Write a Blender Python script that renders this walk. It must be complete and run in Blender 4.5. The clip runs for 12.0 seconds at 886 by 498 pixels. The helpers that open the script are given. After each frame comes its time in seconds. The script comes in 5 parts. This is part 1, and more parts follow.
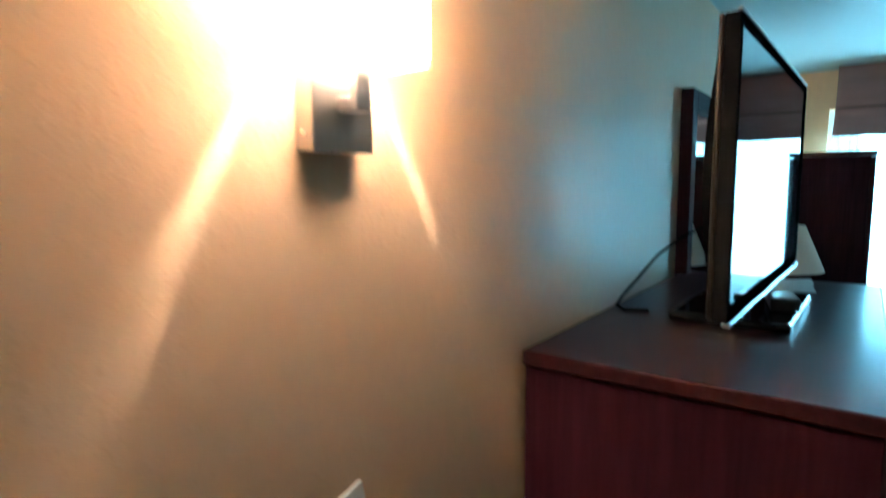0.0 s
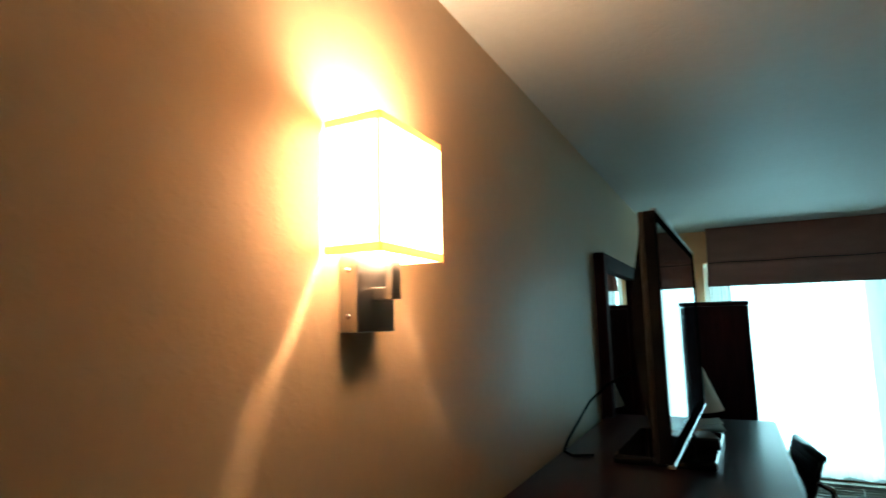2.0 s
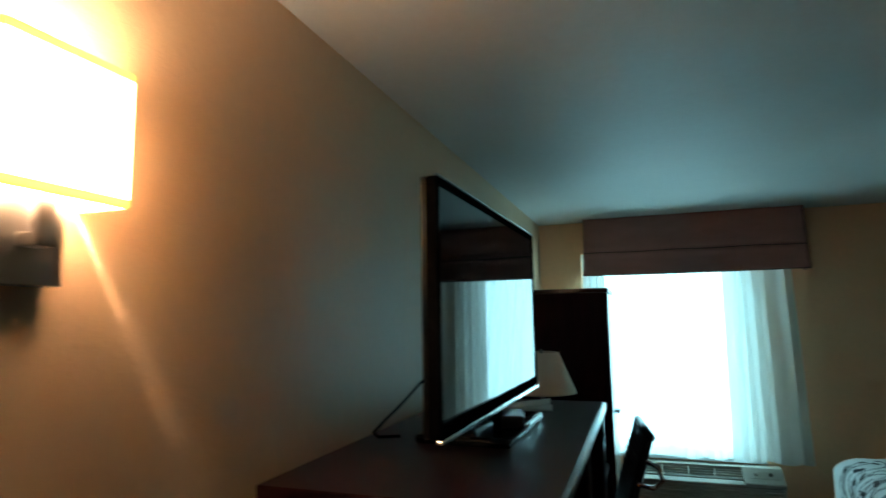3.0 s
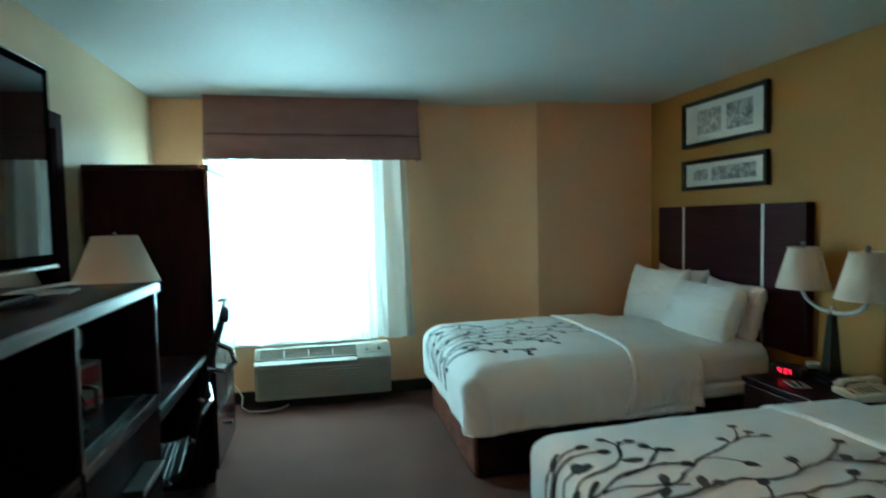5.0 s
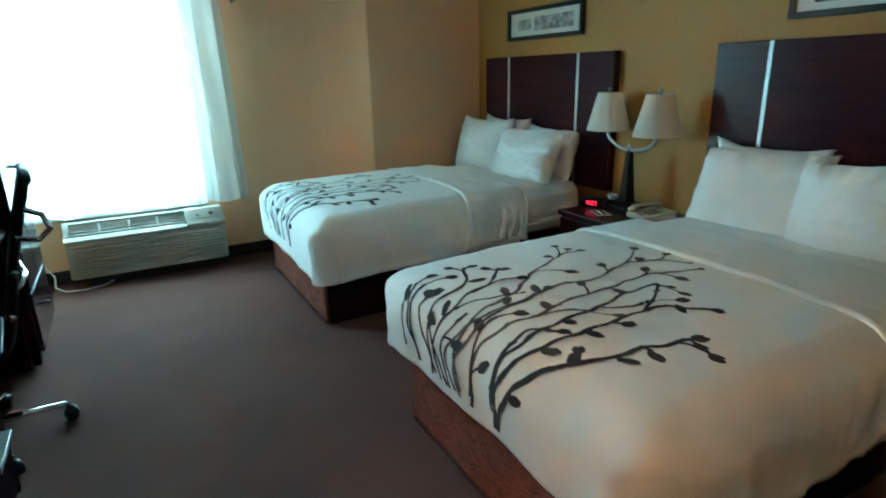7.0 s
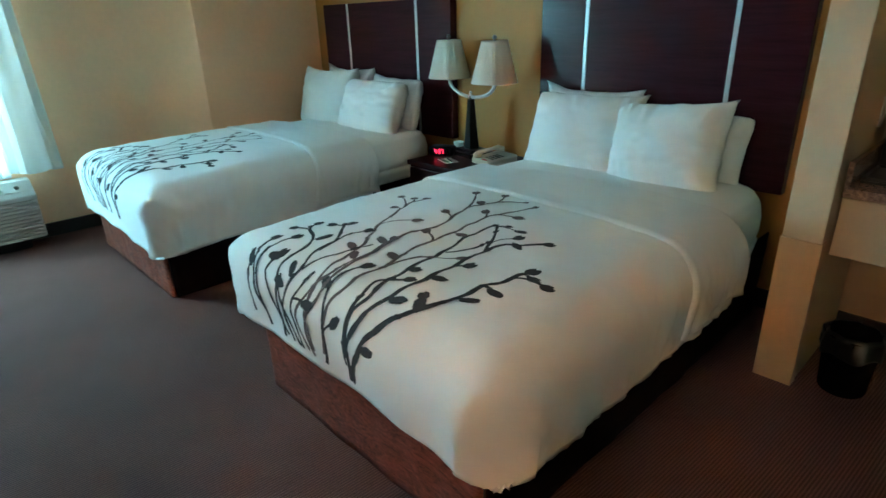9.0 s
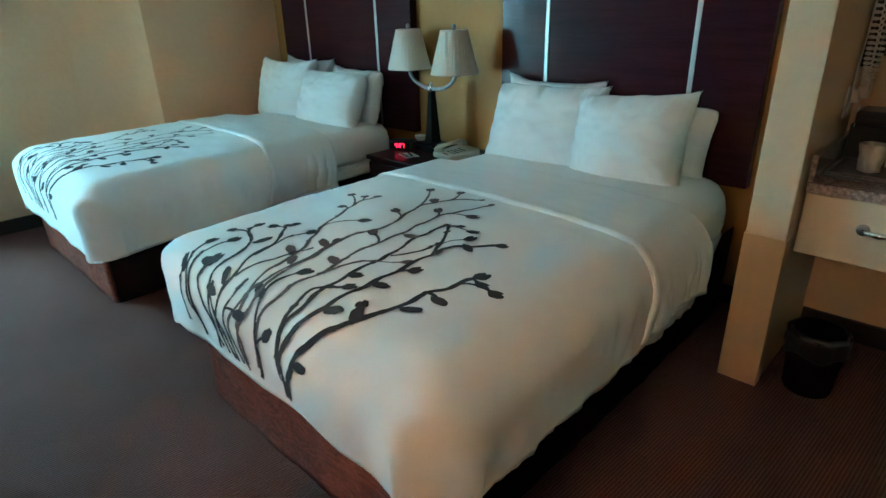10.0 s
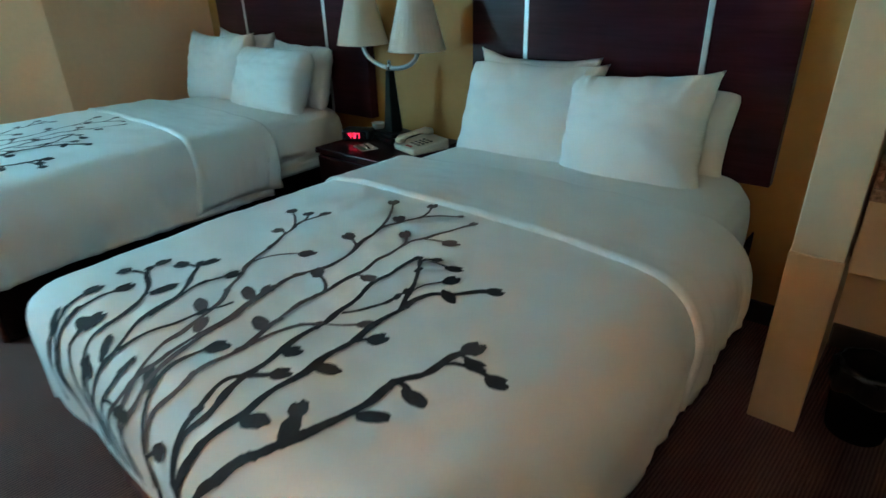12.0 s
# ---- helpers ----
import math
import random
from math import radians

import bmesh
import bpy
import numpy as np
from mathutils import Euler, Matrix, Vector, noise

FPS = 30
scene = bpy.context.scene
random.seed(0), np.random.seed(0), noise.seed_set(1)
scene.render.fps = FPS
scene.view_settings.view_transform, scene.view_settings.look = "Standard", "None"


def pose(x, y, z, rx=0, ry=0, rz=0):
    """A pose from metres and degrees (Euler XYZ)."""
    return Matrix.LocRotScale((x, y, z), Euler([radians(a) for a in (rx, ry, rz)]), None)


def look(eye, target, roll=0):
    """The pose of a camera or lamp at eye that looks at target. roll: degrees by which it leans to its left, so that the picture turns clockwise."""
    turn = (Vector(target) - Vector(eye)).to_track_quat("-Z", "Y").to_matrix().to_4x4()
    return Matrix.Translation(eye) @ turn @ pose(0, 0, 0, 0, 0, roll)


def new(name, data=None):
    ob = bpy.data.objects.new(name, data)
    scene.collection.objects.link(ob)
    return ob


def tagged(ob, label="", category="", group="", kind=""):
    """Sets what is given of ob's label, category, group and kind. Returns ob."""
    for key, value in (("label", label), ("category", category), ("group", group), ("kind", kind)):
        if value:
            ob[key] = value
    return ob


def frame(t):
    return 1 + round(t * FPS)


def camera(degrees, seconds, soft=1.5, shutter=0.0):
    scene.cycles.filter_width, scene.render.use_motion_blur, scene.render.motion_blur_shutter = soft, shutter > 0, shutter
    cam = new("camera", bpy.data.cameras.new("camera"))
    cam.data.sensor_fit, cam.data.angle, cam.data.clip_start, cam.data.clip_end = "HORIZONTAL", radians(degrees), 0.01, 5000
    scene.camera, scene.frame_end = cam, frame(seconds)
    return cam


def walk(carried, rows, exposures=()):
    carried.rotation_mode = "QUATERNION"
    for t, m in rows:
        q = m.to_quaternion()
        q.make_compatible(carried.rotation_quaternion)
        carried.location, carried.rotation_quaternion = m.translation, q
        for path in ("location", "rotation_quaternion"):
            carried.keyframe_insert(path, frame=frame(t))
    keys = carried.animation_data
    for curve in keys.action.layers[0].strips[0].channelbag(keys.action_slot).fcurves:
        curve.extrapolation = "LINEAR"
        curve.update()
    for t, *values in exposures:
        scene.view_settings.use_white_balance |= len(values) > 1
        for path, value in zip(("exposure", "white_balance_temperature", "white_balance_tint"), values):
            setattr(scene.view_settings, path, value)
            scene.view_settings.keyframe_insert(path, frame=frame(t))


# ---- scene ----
cam = camera(75.8, 12.0, shutter=0.5)
PATH = [
    (0, (0.609, 0.545, 1.636), (-0.573, 2.143, 1.41), -0.4),
    (0.5, (0.542, 0.405, 1.668), (-0.645, 2.011, 1.781), -1.4),
    (1, (0.491, 0.308, 1.697), (-0.643, 1.941, 1.916), -0.9),
    (1.5, (0.495, 0.274, 1.703), (-0.524, 1.977, 1.951), -0.9),
    (2, (0.553, 0.311, 1.689), (-0.335, 2.083, 1.954), -1.3),
    (2.5, (0.693, 0.413, 1.653), (-0.08, 2.238, 1.918), -1.1),
    (2.7, (0.755, 0.461, 1.642), (0.024, 2.304, 1.899), -1.0),
    (4.3, (1.027, 0.899, 1.525), (1.115, 2.895, 1.621), -1.0),
    (4.5, (1.046, 0.914, 1.502), (1.28, 2.9, 1.554), -1.0),
    (5, (1.247, 0.87, 1.475), (1.664, 2.823, 1.367), -1.1),
    (5.5, (1.295, 0.86, 1.446), (1.831, 2.767, 1.172), -1.0),
    (6, (1.257, 0.878, 1.436), (1.919, 2.721, 1.033), -1.0),
    (6.5, (1.19, 0.882, 1.411), (1.996, 2.645, 0.922), -1.0),
    (7, (1.155, 0.858, 1.402), (2.084, 2.529, 0.818), -1.4),
    (7.5, (1.148, 0.841, 1.401), (2.184, 2.418, 0.738), -1.7),
    (7.7, (1.174, 0.818, 1.404), (2.235, 2.368, 0.718), -2.0),
    (9.3, (1.234, 0.817, 1.393), (2.535, 2.137, 0.64), -1.6),
    (9.5, (1.265, 0.82, 1.388), (2.577, 2.126, 0.632), -1.6),
    (10, (1.368, 0.839, 1.376), (2.684, 2.13, 0.601), -1.6),
    (10.5, (1.453, 0.923, 1.35), (2.754, 2.209, 0.542), -1.6),
    (11, (1.526, 1.043, 1.35), (2.816, 2.317, 0.505), -1.4),
    (11.5, (1.577, 1.109, 1.349), (2.902, 2.342, 0.497), -1.6),
    (12, (1.725, 1.207, 1.341), (3.102, 2.377, 0.484), -1.6),
]
EXPOSURES = [(0, 0.35, 5000, 9), (0.5, -0.6, 5800, 12), (1.0, -1.1, 6600, 14), (2.0, -1.25, 6500, 14), (2.7, -1.38, 6300, 14), (4.3, -0.2, 6250, 14), (5.0, 0.05, 6500, 17),
             (5.5, 0.35, 6500, 18), (7.5, 0.5, 6050, 16), (9.5, 0.8, 5700, 13), (12, 0.5, 5550, 12)]
walk(cam, [(t, look(eye, target, roll)) for t, eye, target, roll in PATH], EXPOSURES)
DAY_W, DAY_COL = 138.0, (0.40, 0.90, 1.0)
BULB_COL, BULB_E = (1.0, 0.68, 0.40), 42000.0
SHADE_E, UP_E, DOWN_E = 11.0, 240.0, 32.0

# ---- world and large lights ----
world = bpy.data.worlds.new("world")
scene.world = world
world.use_nodes = True
wn = world.node_tree.nodes
sky = wn.new("ShaderNodeTexSky")
sky.sky_type = "NISHITA"
sky.sun_disc = False
sky.sun_elevation, sky.sun_rotation = radians(38), radians(150)
wn["Background"].inputs["Strength"].default_value = 0.1
world.node_tree.links.new(sky.outputs["Color"], wn["Background"].inputs["Color"])

# the room: TV wall at x = 0, headboard wall at x = ROOM_X, window wall at y = ROOM_Y
ROOM_X, ROOM_Y, BACK_Y, CEIL = 4.12, 5.66, -1.6, 2.44
WIN_X0, WIN_X1, WIN_Z0, WIN_Z1 = 0.36, 1.66, 0.50, 2.16

day = bpy.data.lights.new("window_daylight", "AREA")
day.shape, day.size, day.size_y = "RECTANGLE", WIN_X1 - WIN_X0 + 0.2, WIN_Z1 - WIN_Z0 + 0.2
day.energy, day.color = DAY_W, DAY_COL
day_ob = new("window_daylight", day)
day_ob.matrix_world = look(((WIN_X0 + WIN_X1) / 2, ROOM_Y + 0.26, (WIN_Z0 + WIN_Z1) / 2), ((WIN_X0 + WIN_X1) / 2, 0, 0.9))


# ---- materials ----
def surf(name, base, rough=0.5, metal=0.0, var=0.12, scale=3.0, fine=60.0, bump=0.05, bscale=250.0, coat=0.0,
         sheen=0.0, stretch=(1, 1, 1), depth=0.002, tint=None, spec=0.5):
    """A painted, woven, wooden or plastic surface: two scales of colour variation and fine relief."""
    m = bpy.data.materials.new(name)
    m.use_nodes = True
    nt = m.node_tree
    n, l = nt.nodes, nt.links
    b = n["Principled BSDF"]
    tc = n.new("ShaderNodeTexCoord")
    mp = n.new("ShaderNodeMapping")
    mp.inputs["Scale"].default_value = stretch
    l.new(tc.outputs["Object"], mp.inputs["Vector"])
    big, small = n.new("ShaderNodeTexNoise"), n.new("ShaderNodeTexNoise")
    big.inputs["Scale"].default_value, big.inputs["Detail"].default_value = scale, 4
    small.inputs["Scale"].default_value, small.inputs["Detail"].default_value = fine, 3
    l.new(mp.outputs["Vector"], big.inputs["Vector"])
    l.new(mp.outputs["Vector"], small.inputs["Vector"])
    add = n.new("ShaderNodeMath")
    add.operation = "MULTIPLY_ADD"
    add.inputs[1].default_value = 0.6
    l.new(big.outputs["Fac"], add.inputs[0])
    half = n.new("ShaderNodeMath")
    half.operation = "MULTIPLY"
    half.inputs[1].default_value = 0.4
    l.new(small.outputs["Fac"], half.inputs[0])
    l.new(half.outputs[0], add.inputs[2])
    ramp = n.new("ShaderNodeValToRGB")
    other = tint or base
    ramp.color_ramp.elements[0].position, ramp.color_ramp.elements[1].position = 0.3, 0.7
    ramp.color_ramp.elements[0].color = (*[c * (1 - var) for c in base], 1)
    ramp.color_ramp.elements[1].color = (*[min(1, c * (1 + var)) for c in other], 1)
    l.new(add.outputs[0], ramp.inputs["Fac"])
    l.new(ramp.outputs["Color"], b.inputs["Base Color"])
    b.inputs["Roughness"].default_value, b.inputs["Metallic"].default_value = rough, metal
    b.inputs["Coat Weight"].default_value, b.inputs["Sheen Weight"].default_value = coat, sheen
    b.inputs["Coat Roughness"].default_value = 0.15
    b.inputs["Specular IOR Level"].default_value = spec
    if bump:
        grain = n.new("ShaderNodeTexNoise")
        grain.inputs["Scale"].default_value, grain.inputs["Detail"].default_value = bscale, 2
        l.new(mp.outputs["Vector"], grain.inputs["Vector"])
        bp = n.new("ShaderNodeBump")
        bp.inputs["Strength"].default_value, bp.inputs["Distance"].default_value = bump, depth
        l.new(grain.outputs["Fac"], bp.inputs["Height"])
        l.new(bp.outputs["Normal"], b.inputs["Normal"])
    return m


def plaster(name, base, strength=0.19, rough=0.62):
    """Painted wall with a sprayed and knocked-down texture."""
    m = surf(name, base, rough=rough, var=0.05, scale=1.6, fine=30, bump=0)
    n, l = m.node_tree.nodes, m.node_tree.links
    tc = n["Texture Coordinate"]
    a, c = n.new("ShaderNodeTexNoise"), n.new("ShaderNodeTexNoise")
    a.inputs["Scale"].default_value, a.inputs["Detail"].default_value, a.inputs["Distortion"].default_value = 140, 3, 0.8
    c.inputs["Scale"].default_value, c.inputs["Detail"].default_value = 55, 2
    l.new(tc.outputs["Object"], a.inputs["Vector"])
    l.new(tc.outputs["Object"], c.inputs["Vector"])
    r = n.new("ShaderNodeValToRGB")
    r.color_ramp.elements[0].position, r.color_ramp.elements[1].position = 0.50, 0.66
    l.new(c.outputs["Fac"], r.inputs["Fac"])
    mix = n.new("ShaderNodeMath")
    mix.operation = "MULTIPLY_ADD"
    mix.inputs[1].default_value = 0.9
    l.new(r.outputs["Color"], mix.inputs[0])
    l.new(a.outputs["Fac"], mix.inputs[2])
    bp = n.new("ShaderNodeBump")
    bp.inputs["Strength"].default_value, bp.inputs["Distance"].default_value = strength, 0.0022
    l.new(mix.outputs[0], bp.inputs["Height"])
    l.new(bp.outputs["Normal"], n["Principled BSDF"].inputs["Normal"])
    return m


def carpet_material():
    m = surf("ribbed_carpet", (0.196, 0.088, 0.071), rough=0.95, var=0.18, scale=2.2, fine=160, bump=0, spec=0.12)
    n, l = m.node_tree.nodes, m.node_tree.links
    mp = n.new("ShaderNodeMapping")
    mp.inputs["Rotation"].default_value = (0, 0, radians(4))
    w, g = n.new("ShaderNodeTexWave"), n.new("ShaderNodeTexNoise")
    w.bands_direction = "Y"
    w.inputs["Scale"].default_value, w.inputs["Distortion"].default_value = 29, 0.9
    w.inputs["Detail"].default_value, w.inputs["Detail Scale"].default_value = 2, 3
    g.inputs["Scale"].default_value = 420
    l.new(n["Texture Coordinate"].outputs["Object"], mp.inputs["Vector"])
    l.new(mp.outputs["Vector"], w.inputs["Vector"])
    l.new(mp.outputs["Vector"], g.inputs["Vector"])
    s = n.new("ShaderNodeMath")
    s.operation = "MULTIPLY_ADD"
    s.inputs[1].default_value = 0.8
    l.new(w.outputs["Fac"], s.inputs[0])
    l.new(g.outputs["Fac"], s.inputs[2])
    bp = n.new("ShaderNodeBump")
    bp.inputs["Strength"].default_value, bp.inputs["Distance"].default_value = 0.9, 0.005
    l.new(s.outputs[0], bp.inputs["Height"])
    b = n["Principled BSDF"]
    l.new(bp.outputs["Normal"], b.inputs["Normal"])
    dark = n.new("ShaderNodeMixRGB")
    dark.blend_type = "MULTIPLY"
    dark.inputs["Fac"].default_value = 0.50
    l.new(b.inputs["Base Color"].links[0].from_socket, dark.inputs["Color1"])
    l.new(w.outputs["Color"], dark.inputs["Color2"])
    l.new(dark.outputs["Color"], b.inputs["Base Color"])
    return m


def wood(name, base, rough=0.5, coat=0.0, along=2, spec=0.09):
    st = [26.0, 26.0, 26.0]
    st[along] = 1.6
    return surf(name, base, rough=rough, spec=spec, var=0.35, scale=1.3, fine=5, bump=0.03, bscale=14, coat=coat, stretch=st, depth=0.001)


def see_through(name, base, through_part, transl, rough=0.9):
    """Thin cloth that lets light through: part clear weave, part scattering thread."""
    m = bpy.data.materials.new(name)
    m.use_nodes = True
    n, l = m.node_tree.nodes, m.node_tree.links
    out = n["Material Output"]
    n.remove(n["Principled BSDF"])
    tc, nz = n.new("ShaderNodeTexCoord"), n.new("ShaderNodeTexNoise")
    nz.inputs["Scale"].default_value, nz.inputs["Detail"].default_value = 180, 2
    l.new(tc.outputs["Object"], nz.inputs["Vector"])
    ramp = n.new("ShaderNodeValToRGB")
    ramp.color_ramp.elements[0].color = (*[c * 0.93 for c in base], 1)
    ramp.color_ramp.elements[1].color = (*base, 1)
    l.new(nz.outputs["Fac"], ramp.inputs["Fac"])
    d, t, c = n.new("ShaderNodeBsdfDiffuse"), n.new("ShaderNodeBsdfTranslucent"), n.new("ShaderNodeBsdfTransparent")
    l.new(ramp.outputs["Color"], d.inputs["Color"])
    l.new(ramp.outputs["Color"], t.inputs["Color"])
    a, b = n.new("ShaderNodeMixShader"), n.new("ShaderNodeMixShader")
    a.inputs[0].default_value, b.inputs[0].default_value = transl, through_part
    l.new(d.outputs[0], a.inputs[1])
    l.new(t.outputs[0], a.inputs[2])
    l.new(a.outputs[0], b.inputs[1])
    l.new(c.outputs[0], b.inputs[2])
    l.new(b.outputs[0], out.inputs["Surface"])
    return m


def glow(name, colour, strength):
    m = bpy.data.materials.new(name)
    m.use_nodes = True
    b = m.node_tree.nodes["Principled BSDF"]
    b.inputs["Base Color"].default_value = (*[c * 0.5 for c in colour], 1)
    b.inputs["Emission Color"].default_value = (*colour, 1)
    b.inputs["Emission Strength"].default_value = strength
    return m


def lit(m, colour, strength):
    """Cloth or opal plate of a lamp that is switched on: it gives off the lamp's light."""
    n, l = m.node_tree.nodes, m.node_tree.links
    out = n["Material Output"]
    e, add = n.new("ShaderNodeEmission"), n.new("ShaderNodeAddShader")
    e.inputs["Color"].default_value, e.inputs["Strength"].default_value = (*colour, 1), strength
    l.new(out.inputs["Surface"].links[0].from_socket, add.inputs[0])
    l.new(e.outputs[0], add.inputs[1])
    l.new(add.outputs[0], out.inputs["Surface"])
    return m


def glass_material():
    m = surf("window_glass", (1, 1, 1), rough=0.02, var=0, bump=0)
    b = m.node_tree.nodes["Principled BSDF"]
    b.inputs["Transmission Weight"].default_value = 1.0
    b.inputs["IOR"].default_value = 1.02
    return m


def skirt_material():
    m = surf("brown_damask", (0.080, 0.017, 0.011), rough=0.6, spec=0.2, var=0.3, stretch=(1, 1, 2.6), scale=8, fine=60, bump=0.3, bscale=60,
             tint=(0.26, 0.070, 0.042))
    n = m.node_tree.nodes
    n["Noise Texture"].inputs["Distortion"].default_value = 3.0
    return m


def crumpled(m, strength=0.3, scale=7.0):
    """Soft creases in laid cloth, over its weave."""
    n, l = m.node_tree.nodes, m.node_tree.links
    a, mp, bp = n.new("ShaderNodeTexNoise"), n.new("ShaderNodeMapping"), n.new("ShaderNodeBump")
    mp.inputs["Rotation"].default_value, mp.inputs["Scale"].default_value = (0, 0, 0.6), (1, 2.2, 1.4)
    a.inputs["Scale"].default_value, a.inputs["Detail"].default_value, a.inputs["Distortion"].default_value = scale, 5, 1.6
    bp.inputs["Strength"].default_value, bp.inputs["Distance"].default_value = strength, 0.012
    l.new(n["Texture Coordinate"].outputs["Object"], mp.inputs["Vector"])
    l.new(mp.outputs["Vector"], a.inputs["Vector"])
    l.new(a.outputs["Fac"], bp.inputs["Height"])
    l.new(bp.outputs["Normal"], n["Bump"].inputs["Normal"])
    return m


def print_material(name):
    """Grey and white landscape print: banded light and dark."""
    m = surf(name, (0.05, 0.05, 0.05), rough=0.5, var=0.5, scale=9, fine=34, bump=0, tint=(0.45, 0.45, 0.44))
    n = m.node_tree.nodes
    n["Noise Texture"].inputs["Distortion"].default_value = 2.0
    return m


def pebble_material():
    """Grey print of rounded stones lying side by side."""
    m = surf("pebble_print", (0.30, 0.30, 0.29), rough=0.5, var=0.2, scale=9, fine=60, bump=0)
    n, l = m.node_tree.nodes, m.node_tree.links
    v, r, mul = n.new("ShaderNodeTexVoronoi"), n.new("ShaderNodeValToRGB"), n.new("ShaderNodeMixRGB")
    v.inputs["Scale"].default_value = 15
    r.color_ramp.elements[0].position, r.color_ramp.elements[1].position = 0.25, 0.62
    r.color_ramp.elements[0].color, r.color_ramp.elements[1].color = (1, 1, 1, 1), (0.08, 0.08, 0.08, 1)
    mul.blend_type = "MULTIPLY"
    mul.inputs["Fac"].default_value = 1.0
    b = n["Principled BSDF"]
    l.new(n["Mapping"].outputs["Vector"], v.inputs["Vector"])
    l.new(v.outputs["Distance"], r.inputs["Fac"])
    l.new(b.inputs["Base Color"].links[0].from_socket, mul.inputs["Color1"])
    l.new(r.outputs["Color"], mul.inputs["Color2"])
    l.new(mul.outputs["Color"], b.inputs["Base Color"])
    return m


def granite_material():
    m = surf("speckled_granite", (0.06, 0.035, 0.03), rough=0.15, var=0.4, scale=70, fine=260, bump=0, coat=0.4, tint=(0.38, 0.26, 0.22))
    return m


TAN = (0.65, 0.44, 0.27)
M_TAN = plaster("tan_paint", TAN, 0.17, 0.46)
M_PEACH = plaster("peach_paint", (0.95, 0.545, 0.305), 0.25)
M_OLIVE = plaster("mustard_paint", (0.45, 0.207, 0.042), 0.25)
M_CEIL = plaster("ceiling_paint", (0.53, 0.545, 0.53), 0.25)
M_CARPET = carpet_material()
M_BASE = surf("dark_vinyl_base", (0.018, 0.012, 0.011), rough=0.5, bump=0.02)
M_WOOD = wood("dark_mahogany", (0.024, 0.0062, 0.0095), spec=0.03)
M_WOOD_X = wood("dark_mahogany_board", (0.028, 0.0075, 0.0085), rough=0.32, coat=0.26, along=1)
M_HEAD = wood("headboard_veneer", (0.040, 0.0090, 0.0140), rough=0.30, coat=0.28, along=1)
M_DOOR = wood("wardrobe_veneer", (0.034, 0.0080, 0.0095), rough=0.24, coat=0.45)
# edge bands: paler and glossier than the boards
M_EDGE = wood("paler_edge_band", (0.060, 0.030, 0.026), rough=0.3, coat=0.6, along=1)
M_STRIP = surf("brushed_aluminium", (0.62, 0.62, 0.63), rough=0.42, metal=0.75, var=0.06, bump=0.02)
M_STEEL = surf("brushed_steel", (0.34, 0.315, 0.30), rough=0.30, metal=1.0, var=0.06, stretch=(1, 30, 1), bump=0.02)
M_CHROME = surf("chrome", (0.72, 0.72, 0.74), rough=0.10, metal=1.0, var=0.02, bump=0)
M_LINEN = crumpled(surf("white_linen", (0.86, 0.855, 0.84), rough=0.85, var=0.03, scale=6, fine=200, bump=0.18, bscale=500, sheen=0.2, depth=0.001), 0.17, 6.0)
M_SHEET = crumpled(surf("white_sheet", (0.86, 0.855, 0.84), rough=0.8, var=0.03, scale=5, fine=160, bump=0.12, bscale=420, sheen=0.15, depth=0.001), 0.18, 6.0)
M_PILLOW = crumpled(surf("pillow_cotton", (0.87, 0.865, 0.85), rough=0.8, var=0.025, scale=7, fine=150, bump=0.15, bscale=320, sheen=0.2, depth=0.001), 0.12, 5.0)
M_INK = surf("charcoal_print", (0.030, 0.032, 0.038), rough=0.85, var=0.25, scale=9, fine=120, bump=0.1, bscale=500)
M_INK2 = surf("taupe_print", (0.12, 0.092, 0.095), rough=0.85, var=0.25, scale=9, fine=120, bump=0.1, bscale=500)
M_SKIRT = skirt_material()
# skirt cloth for the bed sides, with the shade under the duvet in its colour
M_SIDE = surf("shaded_side_skirt_cloth", (0.010, 0.0045, 0.0045), rough=0.9, spec=0.1, var=0.2, scale=6, fine=90, bump=0.2, bscale=300)
M_VAL = surf("mauve_weave", (0.38, 0.170, 0.145), rough=0.9, var=0.12, scale=5, fine=220, bump=0.3, bscale=420, stretch=(1, 1, 3))
M_PIPE = surf("dark_piping", (0.06, 0.032, 0.03), rough=0.8, bump=0.1)
M_SHEER = see_through("sheer_voile", (0.90, 0.92, 0.90), 0.24, 0.72)
M_DRAPE = see_through("lined_sheer", (0.78, 0.78, 0.75), 0.03, 0.36)
M_SCONCE = lit(see_through("sconce_linen", (0.95, 0.90, 0.80), 0.0, 0.80), BULB_COL, SHADE_E)
M_DIFF = lit(see_through("opal_diffuser", (0.95, 0.93, 0.88), 0.03, 0.92), BULB_COL, DOWN_E)
M_DIFF_TOP = lit(see_through("thin_opal_diffuser", (0.95, 0.93, 0.88), 0.10, 0.90), BULB_COL, UP_E)
M_TRIM = see_through("shade_trim", (0.85, 0.60, 0.33), 0.0, 0.7)
M_SHADE = see_through("pleated_shade", (0.95, 0.83, 0.72), 0.0, 0.28)
M_BULB = glow("bulb_glow", BULB_COL, BULB_E)
M_BLACK = surf("black_plastic", (0.011, 0.011, 0.012), rough=0.28, var=0.1, bump=0.02, coat=0.2)
M_TV = surf("tv_screen_glass", (0.004, 0.005, 0.006), rough=0.03, var=0, bump=0, spec=0.4)
M_BRONZE = surf("bronze_and_warm_sheen", (0.030, 0.021, 0.016), rough=0.32, metal=0.4, var=0.1, bump=0.02)
M_AC = surf("almond_enamel", (0.42, 0.385, 0.325), rough=0.45, var=0.05, scale=4, fine=40, bump=0.04)
